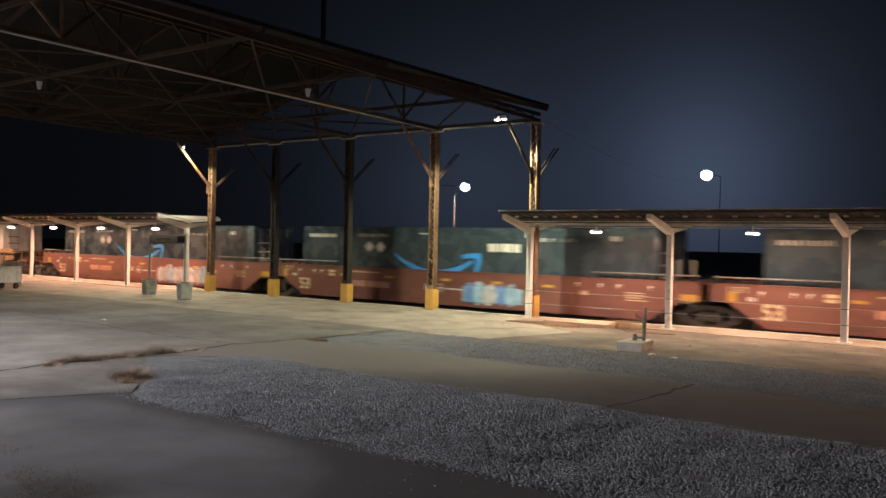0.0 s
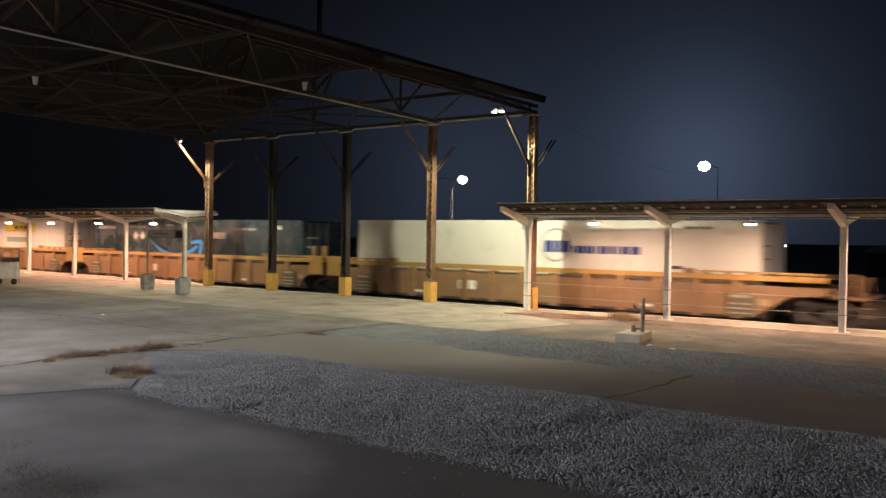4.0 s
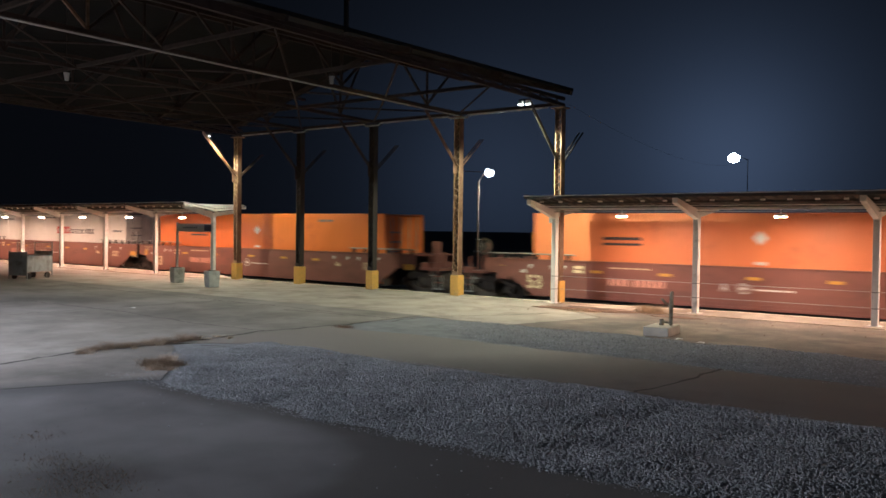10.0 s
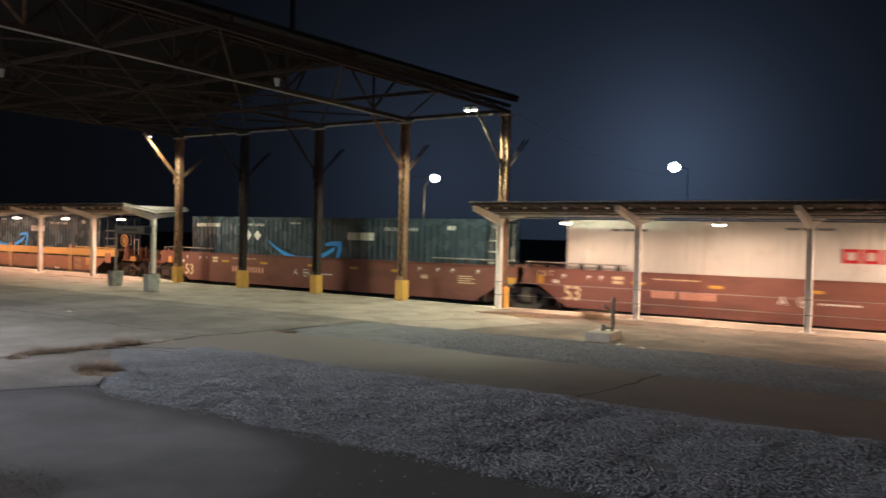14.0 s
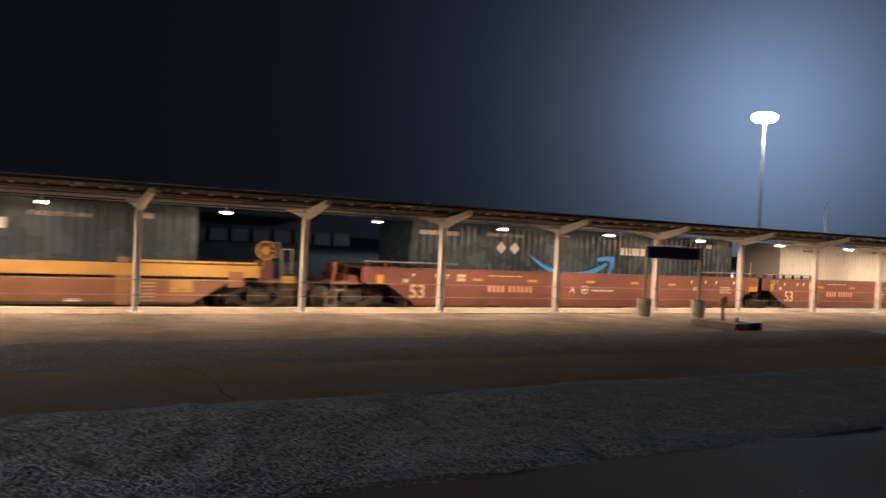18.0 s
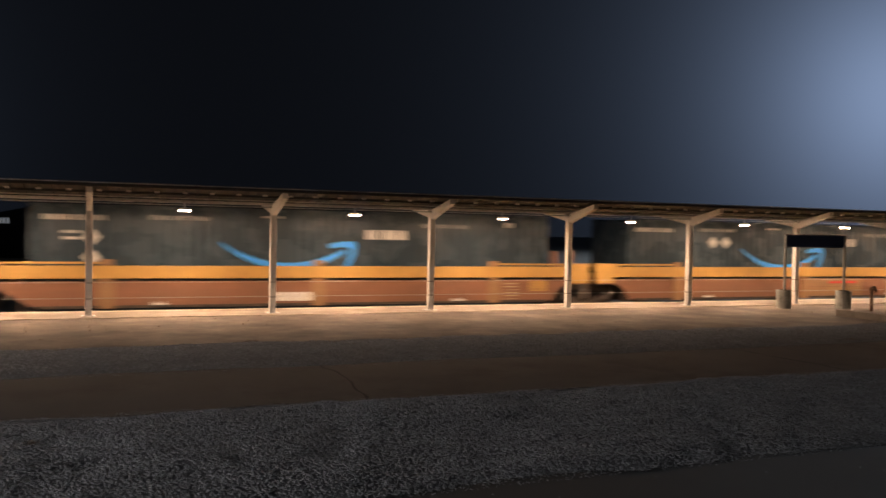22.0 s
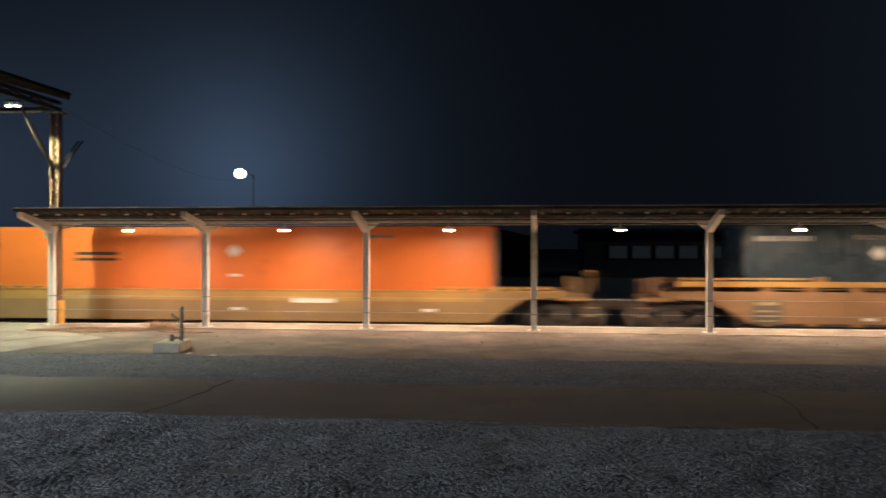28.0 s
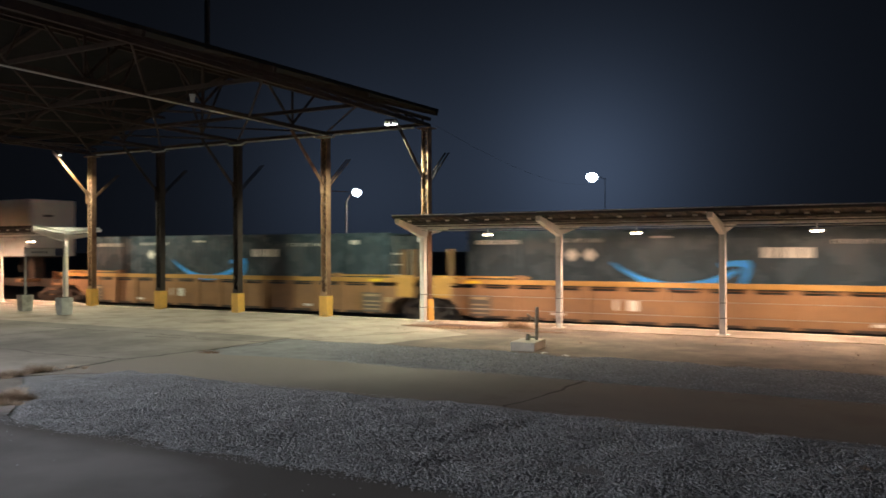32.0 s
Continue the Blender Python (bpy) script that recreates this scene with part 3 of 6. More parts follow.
for k, (ya, yb, n) in enumerate(((11.12, 11.32, 5000), (6.98, 7.32, 5000), (14.12, 14.42, 3500), (17.1, 17.75, 7000))):
    stones("loose_gravel", -12.5, 26.0, ya, yb, n, 0.004, 0.011, 30 + k, "small stones spilled along the edge of a gravel bed")


def crack(points, width, seed, z=0.0):
    """A jagged crack filled with dirt, as a thin strip."""
    r = random.Random(seed)
    line = []
    for (xa, ya), (xb, yb) in zip(points, points[1:]):
        k = max(2, int(math.hypot(xb - xa, yb - ya) / 0.22))
        line += [(xa + (xb - xa) * i / k + r.uniform(-0.05, 0.05), ya + (yb - ya) * i / k + r.uniform(-0.05, 0.05)) for i in range(k)]
    line.append(points[-1])
    bm = B()
    rowv = []
    for i, (x, y) in enumerate(line):
        a, b = line[max(0, i - 1)], line[min(len(line) - 1, i + 1)]
        d = Vector((b[0] - a[0], b[1] - a[1], 0)).normalized()
        w = width * r.uniform(0.35, 1.1) / 2
        rowv.append((bm.verts.new((x - d.y * w, y + d.x * w, z + 0.004)), bm.verts.new((x + d.y * w, y - d.x * w, z + 0.004))))
    for (a, b), (c, d) in zip(rowv, rowv[1:]):
        bm.faces.new((a, b, d, c))
    bmesh.ops.recalc_face_normals(bm, faces=bm.faces[:])
    return tagged(new("pavement_crack", mesh_of("pavement_crack", bm, CRACK)), "dirt-filled crack in the pavement", "crack", "", "structure")


for k, (xa, xb, ya, yb, n) in enumerate(((-12.4, -10.4, 7.15, 7.9, 520), (-13.1, -11.8, 7.8, 8.6, 260), (-14.2, -12.9, 8.9, 9.7, 260))):
    stones("loose_gravel", xa, xb, ya, yb, n, 0.005, 0.013, 50 + k, "stray stones thinning out past the end of a gravel bed")
crack([(-14.4, 6.2), (-14.66, 7.2), (-14.74, 7.54), (-14.86, 7.91), (-14.7, 9.2), (-14.73, 10.29), (-14.78, 11.25), (-15.02, 12.2), (-14.82, 12.96), (-14.75, 13.94), (-14.5, 15.0)], 0.10, 1)
crack([(-14.0, 10.0), (-13.4, 10.3), (-12.7, 10.95)], 0.07, 9)
crack([(-14.5, 14.5), (-14.6, 15.2), (-14.27, 15.79), (-14.43, 16.47), (-14.35, 17.51), (-13.29, 19.2), (-12.6, 20.6)], 0.08, 10)
crack([(-18.5, 16.0), (-16.51, 16.18), (-14.43, 16.47)], 0.06, 11)
crack([(-5.5, 11.25), (-5.35, 12.5), (-5.3, 14.3)], 0.08, 2)
crack([(-15.0, 12.4), (-17.5, 12.2), (-21.0, 12.5), (-26.0, 12.3)], 0.05, 3)
crack([(-14.9, 16.4), (-19.0, 16.6), (-26.0, 16.5), (-34.0, 16.6)], 0.05, 4)
crack([(-22.0, 8.0), (-22.3, 12.3), (-22.1, 16.5)], 0.05, 5)
crack([(3.5, 11.25), (3.7, 12.8), (3.6, 14.3)], 0.05, 7)
crack([(12.5, 11.25), (12.4, 14.3)], 0.05, 8)
for i, x in enumerate((-9.0, -1.5, 6.3, 14.0, 22.5)):
    crack([(x, 17.6), (x + 0.1, 20.5), (x, 23.0)], 0.02, 20 + i)


def grass_tuft(at, spread_x, spread_y, blades, height, seed, material):
    r = random.Random(seed)
    bm = B()
    for i in range(blades):
        x, y = r.gauss(0, spread_x * 0.45), r.gauss(0, spread_y * 0.45)
        h = height * r.uniform(0.4, 1.1)
        dx, dy = r.uniform(-1.3, 1.3) * h, r.uniform(-1.3, 1.3) * h
        w = r.uniform(0.0015, 0.0032)
        a = r.uniform(0, 3.14)
        ox, oy = math.cos(a) * w, math.sin(a) * w
        p = [bm.verts.new(c) for c in ((x - ox, y - oy, 0), (x + ox, y + oy, 0), (x + dx * 0.5 + ox * 0.7, y + dy * 0.5 + oy * 0.7, h * 0.65), (x + dx * 0.5 - ox * 0.7, y + dy * 0.5 - oy * 0.7, h * 0.65), (x + dx, y + dy, h))]
        bm.faces.new(p[:4])
        bm.faces.new((p[3], p[2], p[4]))
    ob = new("dry_grass_tuft", mesh_of("dry_grass_tuft", bm, material))
    ob.location = at
    return tagged(ob, "low patch of dry brown grass growing from the pavement joint", "dry grass", "weeds", "stuff")


weeds = [(-14.8 + rng.gauss(0, 0.05), 8.25 + 0.27 * k, 0.13 + rng.uniform(0, 0.1), 0.2, 240 + rng.randint(0, 160), rng.uniform(0.10, 0.2), DARK_GRASS) for k in range(9)]
weeds += [(-14.85 + rng.gauss(0, 0.16), rng.uniform(7.9, 11.2), 0.08, 0.1, 60, rng.uniform(0.05, 0.12), DRY_GRASS) for k in range(16)]
weeds += [(-12.5 + rng.gauss(0, 0.27), 8.05 + rng.gauss(0, 0.2), 0.16, 0.13, 230, rng.uniform(0.05, 0.17), DRY_GRASS if k % 3 else DARK_GRASS) for k in range(14)]
weeds += [(-12.1 + rng.gauss(0, 0.08), 8.25, 0.1, 0.1, 160, 0.12, DARK_GRASS) for k in range(2)]
weeds += [(-14.6, 7.9, 0.12, 0.12, 260, 0.08, DARK_GRASS), (-14.2, 14.1, 0.3, 0.2, 400, 0.07, DIRT), (-12.2, 21.7, 0.7, 0.35, 500, 0.12, STRAW), (-10.5, 22.8, 0.55, 0.25, 1100, 0.28, STRAW)]
weeds += [(x, y, sx, sy, n, 0.026, DEAD_WEED) for x, y, sx, sy, n in ((-8.05, 4.15, 0.6, 0.45, 500), (-7.3, 4.05, 0.6, 0.4, 500), (-6.9, 3.7, 0.7, 0.4, 600), (-9.2, 4.5, 0.4, 0.3, 120))]
for i, (x, y, sx, sy, n, h, material) in enumerate(weeds):
    grass_tuft((x, y, -0.005), sx, sy, n, h, 40 + i, material)
rng = random.Random(77)
for i in range(26):
    grass_tuft((rng.uniform(-12.0, 14.0), rng.uniform(7.5, 11.0), -0.01), rng.uniform(0.08, 0.25), rng.uniform(0.05, 0.14), rng.randint(60, 160), rng.uniform(0.03, 0.06), 190 + i, DEAD_WEED)
for i in range(12):
    grass_tuft((rng.uniform(-11.0, 24.0), rng.uniform(14.6, 18.2), -0.01), rng.uniform(0.1, 0.3), rng.uniform(0.06, 0.15), rng.randint(60, 140), rng.uniform(0.03, 0.06), 230 + i, DEAD_WEED)


# grit and dead leaves blown over the platform
rng = random.Random(8)
bm = B()
for i in range(420):
    x, y, w, a = rng.uniform(-14, 34), 22.4 + rng.gauss(0, 1.2), rng.uniform(0.012, 0.05), rng.uniform(0, 6.28)
    if y < 24.5:
        c, d = math.cos(a) * w, math.sin(a) * w
        top = bm.verts.new((x, y, rng.uniform(0.012, 0.035)))
        ring_v = [bm.verts.new(p) for p in ((x + c, y + d, 0.001), (x - d * 0.6, y + c * 0.6, 0.004), (x - c, y - d, 0.001), (x + d * 0.6, y - c * 0.6, 0.004))]
        for k in range(4):
            bm.faces.new((ring_v[k], ring_v[(k + 1) % 4], top))
tagged(new("dead_leaves", mesh_of("dead_leaves", bm, DEAD_WEED)), "scattered dead leaves and grit on the platform", "litter", "", "stuff")


# ---- track ----
bm = plan(B(), [(-430, 24.1), (430, 24.1), (430, 29.6), (-430, 29.6)], -0.9, -0.43)
struct("track_bed", bm, BALLAST, "dark ballast track bed below the platform edge", "track bed")
for s in (-0.7175, 0.7175):
    bm = B()
    slab(bm, [(-0.07, 0), (0.07, 0), (0.012, 0.035), (0.012, 0.12), (0.036, 0.13), (0.036, 0.165), (-0.036, 0.165), (-0.036, 0.13), (-0.012, 0.12), (-0.012, 0.035)], -430, 430)
    bmesh.ops.transform(bm, matrix=Matrix.Translation((0, TRACK_Y + s, RAIL_Z - 0.165)) @ Matrix.Rotation(radians(90), 4, "Z"), verts=bm.verts[:])
    tagged(new("rail", mesh_of("rail", bm, RAIL_STEEL)), "worn steel running rail of the track", "rail", "rails of the track", "structure")
tie = mesh_of("tie", box(B(), -0.11, -1.3, -0.16, 0.11, 1.3, 0.0, 0.01), TIE_WOOD)
tie_root = tagged(thing("tie_row", "row of dark wooden railway ties under the rails", "railway ties"), kind="structure")
for i in range(190):
    part("tie", tie, None, tie_root, at=pose(-52 + 0.55 * i, TRACK_Y, RAIL_Z - 0.165))


# ---- platform canopies ----
def canopy_post_parts(root, x, sx=1):
    """A white steel post with its two arms, a butterfly pair."""
    post = part("post", box(B(), x - 0.08, POST_Y - 0.09, 0.0, x + 0.08, POST_Y + 0.09, 2.95, 0.012), WHITE_STEEL, root)
    part("base_plate", box(B(), x - 0.17, POST_Y - 0.17, 0.02, x + 0.17, POST_Y + 0.17, 0.04), WHITE_STEEL, post)
    bm = B()
    f = [(POST_Y - 0.12, 2.72), (POST_Y - 0.10, 2.98), (22.0, 3.27), (22.0, 3.13)]
    slab(bm, [(a - POST_Y, z) for a, z in f], -0.075, 0.075)
    bmesh.ops.transform(bm, matrix=Matrix.Translation((x, POST_Y, 0)) @ Matrix.Rotation(radians(90), 4, "Z"), verts=bm.verts[:])
    part("front_arm", bm, WHITE_STEEL, post)
    bm = B()
    f = [(POST_Y + 0.12, 2.78), (POST_Y + 0.10, 2.98), (25.05, 3.10), (25.05, 3.00)]
    slab(bm, [(a - POST_Y, z) for a, z in f], -0.075, 0.075)
    bmesh.ops.transform(bm, matrix=Matrix.Translation((x, POST_Y, 0)) @ Matrix.Rotation(radians(90), 4, "Z"), verts=bm.verts[:])
    part("rear_arm", bm, WHITE_STEEL, post)
    if x > -15:
        for z in (0.47, 0.88):
            part("cable_clamp", box(B(), x - 0.084, POST_Y - 0.094, z - 0.008, x + 0.084, POST_Y + 0.12, z + 0.008), CAR_GREY, post, "dark cable clamp")


def deck(x0, x1, ya, za, yb, zb, pitch=0.3):
    """A ribbed steel roof deck between two eaves, ribs running from valley to eave."""
    bm = B()
    k = int((x1 - x0) / pitch)
    prev = None
    for i in range(k + 1):
        for dx, up in ((0.0, 0.0), (0.16, 0.0), (0.19, 0.04), (0.27, 0.04)):
            x = x0 + i * pitch + dx
            if x > x1:
                break
            cur = [bm.verts.new((x, ya, za + up)), bm.verts.new((x, yb, zb + up)), bm.verts.new((x, ya, za + up + 0.015)), bm.verts.new((x, yb, zb + up + 0.015))]
            if prev:
                bm.faces.new((prev[0], prev[1], cur[1], cur[0]))
                bm.faces.new((prev[2], cur[2], cur[3], prev[3]))
                bm.faces.new((prev[0], cur[0], cur[2], prev[2]))
                bm.faces.new((prev[1], prev[3], cur[3], cur[1]))
            prev = cur
    bmesh.ops.recalc_face_normals(bm, faces=bm.faces[:])
    return bm


def canopy(label, x0, x1, posts, cap_end):
    root = thing("platform_canopy", label, "canopy", "platform canopies")
    for x in posts:
        canopy_post_parts(root, x)
    front = part("front_roof_deck", deck(x0, x1, 21.95, 3.31, POST_Y, 3.06), DECK_STEEL, root)
    part("rear_roof_deck", deck(x0, x1, POST_Y + 0.02, 3.06, 25.2, 3.20), DECK_STEEL, root)
    part("front_fascia", box(B(), x0, 21.90, 3.285, x1, 21.94, 3.385), ROOF_TOP, root, "dark metal eave fascia")
    part("rear_fascia", box(B(), x0, 25.21, 3.14, x1, 25.24, 3.26), ROOF_TOP, root, "dark metal eave fascia")
    part("valley_gutter", box(B(), x0, POST_Y - 0.14, 2.985, x1, POST_Y + 0.14, 3.055), WHITE_STEEL, root)
    for y, z in ((22.55, 3.15), (24.1, 3.04), (24.8, 3.10)):
        part("purlin", box(B(), x0, y - 0.03, z - 0.03 + 0.03, x1, y + 0.03, z + 0.055), DECK_STEEL, root)
    clip = mesh_of("roof_clip", box(B(), -0.055, -0.03, -0.022, 0.055, 0.03, 0.022), WHITE_STEEL)
    for i in range(int((x1 - x0) / 0.67)):
        part("roof_clip", clip, None, front, at=pose(x0 + 0.35 + 0.67 * i, 22.36, 3.205))
    for y, z in ((21.885, 3.375), (22.95, 3.085)):
        part("edge_angle", box(B(), x0, y - 0.012, z - 0.012, x1, y + 0.012, z + 0.012), WHITE_STEEL, root, "thin pale edge angle")
    conduit = part("conduit", pipe(B(), (x0 + 0.1, POST_Y - 0.2, 2.93), (x1 - 0.1, POST_Y - 0.2, 2.93), 0.016, 6), GALV, root)
    for e, flip in ((x0, -1), (x1, 1)):
        if flip == cap_end:
            bm = B()
            slab(bm, [(21.9 - POST_Y, 3.27), (0, 3.02), (25.24 - POST_Y, 3.16), (25.24 - POST_Y, 3.28), (0, 3.15), (21.9 - POST_Y, 3.40)], -0.03, 0.03)
            bmesh.ops.transform(bm, matrix=Matrix.Translation((e + 0.04 * flip, POST_Y, 0)) @ Matrix.Rotation(radians(90), 4, "Z"), verts=bm.verts[:])
            part("end_fascia", bm, WHITE_STEEL, root, "white end fascia of the butterfly roof")
            bm = B()
            slab(bm, [(22.6 - POST_Y, 3.27), (0.0, 3.14), (25.2 - POST_Y, 3.27), (25.2 - POST_Y, 3.34), (22.5 - POST_Y, 3.32)], -0.008, 0.008)
            bmesh.ops.transform(bm, matrix=Matrix.Translation((e - 0.02 * flip, POST_Y, 0)) @ Matrix.Rotation(radians(90), 4, "Z"), verts=bm.verts[:])
            part("end_infill", bm, PALE_PIPE, root, "pale sheet closing the end of the valley")
            part("fascia_lip", bar(bar(B(), (e + 0.08 * flip, 21.9, 3.375), (e + 0.08 * flip, POST_Y, 3.125), 0.03, 0.02), (e + 0.08 * flip, POST_Y, 3.125), (e + 0.08 * flip, 25.24, 3.255), 0.03, 0.02), DECK_STEEL, root, "dark drip lip")
    return root


canopy("long white steel butterfly canopy on Y-shaped posts", -14.36, POSTS[-1] + 0.6, POSTS, 0)
canopy("white steel butterfly canopy beside the old shed", LEFT_POSTS[-1] - 0.8, -31.98, LEFT_POSTS, 1)

root = thing("junction_box", "small pale electrical box on the first canopy post", "electrical box", "", (POSTS[0] - 0.14, POST_Y - 0.02, 2.58))
part("box", box(B(), -0.055, -0.06, 0.0, 0.055, 0.06, 0.19, 0.01), PALE_PIPE, root)
part("cover_plate", box(B(), -0.045, -0.068, 0.015, 0.045, -0.061, 0.175), GALV, root)
part("conduit", pipe(B(), (0.0, 0.0, 0.19), (0.0, 0.0, 0.42), 0.014, 8), GALV, root)


def canopy_light(x, z):
    root = thing("canopy_light", "round white canopy light fixture, lit warm", "light", "lights under the canopies", (x, POST_Y, z))
    part("housing", pipe(B(), (0, 0, 0.0), (0, 0, 0.07), 0.19, 16, 0.13), WHITE_STEEL, root)
    part("diffuser", pipe(B(), (0, 0, -0.022), (0, 0, 0.0), 0.14, 16, 0.165), CANOPY_GLOW, root)
    part("stem", pipe(B(), (0, 0, 0.07), (0, 0, 0.21), 0.02, 8), WHITE_STEEL, root)
    return root


first = canopy_light(LIGHTS[0], 2.79)
for x in LIGHTS[1:]:
    copy_thing(first, pose(x, POST_Y, 2.79))
for x in LEFT_LIGHTS:
    copy_thing(first, pose(x, POST_Y, 2.73))
# cables strung from post to post
for z in (0.88, 0.47):
    bm = pipe(B(), (POSTS[0], POST_Y + 0.11, z), (POSTS[-1], POST_Y + 0.11, z), 0.006, 6)
    tagged(new("barrier_cable", mesh_of("barrier_cable", bm, GALV)), "thin steel cable strung along the canopy posts", "cable", "barrier cables")

# ---- old train shed ----
SHED_Z = 6.3                      # underside of the trusses
SHED_NEAR = 1.0                   # where the roof ends towards the station
LACE = 0.112                      # rise of one lacing bar
# near lacing is coloured as if lit, back lacing as if shaded
lace = mesh_of("lacing_bar", bar(B(), (-0.098, 0, -LACE / 2), (0.098, 0, LACE / 2), 0.010, 0.04, (0, 1, 0)), LIT_STEEL)
lace_back = mesh_of("lacing_bar", bar(B(), (-0.098, 0, LACE / 2), (0.098, 0, -LACE / 2), 0.010, 0.04, (0, 1, 0)), LIT_STEEL)
shaded_lace, shaded_lace_back = lace.copy(), lace_back.copy()
for me in (shaded_lace, shaded_lace_back):
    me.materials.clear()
    me.materials.append(SHADED_RUST)


def angle_brace(a, b, w):
    """A knee brace of two steel angles back to back."""
    bm = bar(B(), a, b, 0.012, w, (1, 0, 0))
    return bar(bm, (a[0], a[1], a[2] + 0.02), (b[0], b[1], b[2] + 0.02), w, 0.012, (1, 0, 0))


def shed_column(x, chipped, rusty):
    root = thing("shed_column", "riveted lattice steel shed column on a yellow concrete pedestal", "column", "columns of the old train shed", (x, COL_Y, 0))
    part("pedestal", box(B(), -0.175, -0.18, 0.0, 0.175, 0.18, 0.72, 0.03), YELLOW_PAINT, root, "chipped yellow-painted concrete pedestal" if chipped else "yellow-painted concrete pedestal")
    # rusty: columns coloured dark to imitate their lack of light; the others paler
    steel = SHADED_RUST if rusty else LIT_STEEL
    # the brace beside the flood is darkened against its light
    brace = SHADED_RUST if rusty or x > -15 else OLD_STEEL
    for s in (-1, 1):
        part("channel", box(B(), s * 0.119 - 0.006, -0.11, 0.72, s * 0.119 + 0.006, 0.11, SHED_Z), SHADED_RUST if rusty else OLD_STEEL, root, "brown weathered channel web")
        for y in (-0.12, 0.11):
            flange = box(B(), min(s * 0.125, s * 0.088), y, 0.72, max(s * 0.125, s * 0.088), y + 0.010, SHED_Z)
            part("flange", flange, steel if y < 0 else SHADED_RUST, root)
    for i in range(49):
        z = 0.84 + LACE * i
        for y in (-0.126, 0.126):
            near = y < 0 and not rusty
            part("lacing_bar", (lace if i % 2 else lace_back) if near else (shaded_lace if i % 2 else shaded_lace_back), None, root, at=pose(0, y, z))
    part("batten_plate", box(B(), -0.124, -0.141, 0.72, 0.124, -0.132, 0.86), steel, root)
    part("gusset_plate", box(B(), -0.006, -0.30, 4.30, 0.006, -0.132, 4.85), brace, root)
    part("cap_plate", box(B(), -0.25, -0.2, SHED_Z - 0.03, 0.25, 0.2, SHED_Z), steel, root)
    part("knee_brace", angle_brace((0, -0.1, 4.55), (0, -1.85, SHED_Z + 0.02), 0.115), brace, root)
    for k in (-0.07, 0.07):
        part("knee_brace", bar(B(), (k, 0.1, 4.55), (k, 1.35, 5.62), 0.03, 0.05, (1, 0, 0)), brace, root)
    return root


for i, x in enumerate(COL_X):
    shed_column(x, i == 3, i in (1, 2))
shed = thing("shed_roof", "dark old steel frame and board roof of a train shed", "shed roof")


def chord_z(y):
    """Underside of the long beams, which rise a little towards the station."""
    return 6.36 + 0.019 * (23.85 - y)


def deck_z(x):
    """Underside of the gabled roof deck."""
    return 9.15 - abs(x + 22.5) * 0.272


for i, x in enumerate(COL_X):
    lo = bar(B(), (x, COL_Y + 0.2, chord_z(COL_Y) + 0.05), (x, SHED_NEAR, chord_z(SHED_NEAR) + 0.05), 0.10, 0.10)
    tr = part("truss", lo, SHED_SHADE, shed)
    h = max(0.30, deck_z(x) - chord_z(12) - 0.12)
    part("top_chord", bar(B(), (x, COL_Y + 0.2, chord_z(COL_Y) + h - 0.05), (x, SHED_NEAR, chord_z(SHED_NEAR) + h - 0.22), 0.10, 0.10), SHED_SHADE, tr)
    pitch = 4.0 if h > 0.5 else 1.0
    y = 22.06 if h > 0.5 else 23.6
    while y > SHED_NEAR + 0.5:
        # web members towards the yard flood get lighter steel, as if lit
        worn = OLD_STEEL if i == 3 and y < 11 else SHED_SHADE
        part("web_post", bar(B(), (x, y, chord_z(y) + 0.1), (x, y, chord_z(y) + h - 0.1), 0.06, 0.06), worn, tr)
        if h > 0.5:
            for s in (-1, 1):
                part("web_diagonal", bar(B(), (x, y, chord_z(y) + 0.12), (x, y + s * 1.15, chord_z(y) + h - 0.1), 0.06, 0.06), worn if s < 0 else SHED_SHADE, tr)
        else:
            part("web_diagonal", bar(B(), (x, y, chord_z(y) + 0.1), (x, y - pitch, chord_z(y) + h - 0.1), 0.035, 0.035), SHED_SHADE, tr)
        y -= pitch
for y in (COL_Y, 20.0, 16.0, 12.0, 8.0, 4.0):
    beam = part("cross_beam", bar(B(), (COL_X[0], y, chord_z(y) + 0.06), (COL_X[-1], y, chord_z(y) + 0.06), 0.08, 0.10), SHED_SHADE, shed)
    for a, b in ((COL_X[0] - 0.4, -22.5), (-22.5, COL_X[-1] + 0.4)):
        part("rafter", bar(B(), (a, y, deck_z(a) - 0.07), (b, y, deck_z(b) - 0.07), 0.10, 0.14), SHED_SHADE, beam)
for i in range(4):
    for ya, yb in ((COL_Y, 20.0), (20.0, 16.0), (16.0, 12.0), (12.0, 8.0), (8.0, 4.0)):
        part("sway_rod", pipe(B(), (COL_X[i], ya, chord_z(ya) + 0.06), (COL_X[i + 1], yb, chord_z(yb) + 0.06), 0.03, 6), SHED_SHADE, shed)
        if i in (0, 1, 2):
            part("sway_rod", pipe(B(), (COL_X[i + 1], ya, chord_z(ya) + 0.1), (COL_X[i], yb, chord_z(yb) + 0.1), 0.03, 6), SHED_SHADE, shed)
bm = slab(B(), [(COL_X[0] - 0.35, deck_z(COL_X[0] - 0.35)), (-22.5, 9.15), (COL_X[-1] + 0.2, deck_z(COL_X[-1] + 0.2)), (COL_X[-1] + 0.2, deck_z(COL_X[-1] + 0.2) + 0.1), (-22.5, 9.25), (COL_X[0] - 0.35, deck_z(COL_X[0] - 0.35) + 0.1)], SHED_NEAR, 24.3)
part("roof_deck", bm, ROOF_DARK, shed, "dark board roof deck")
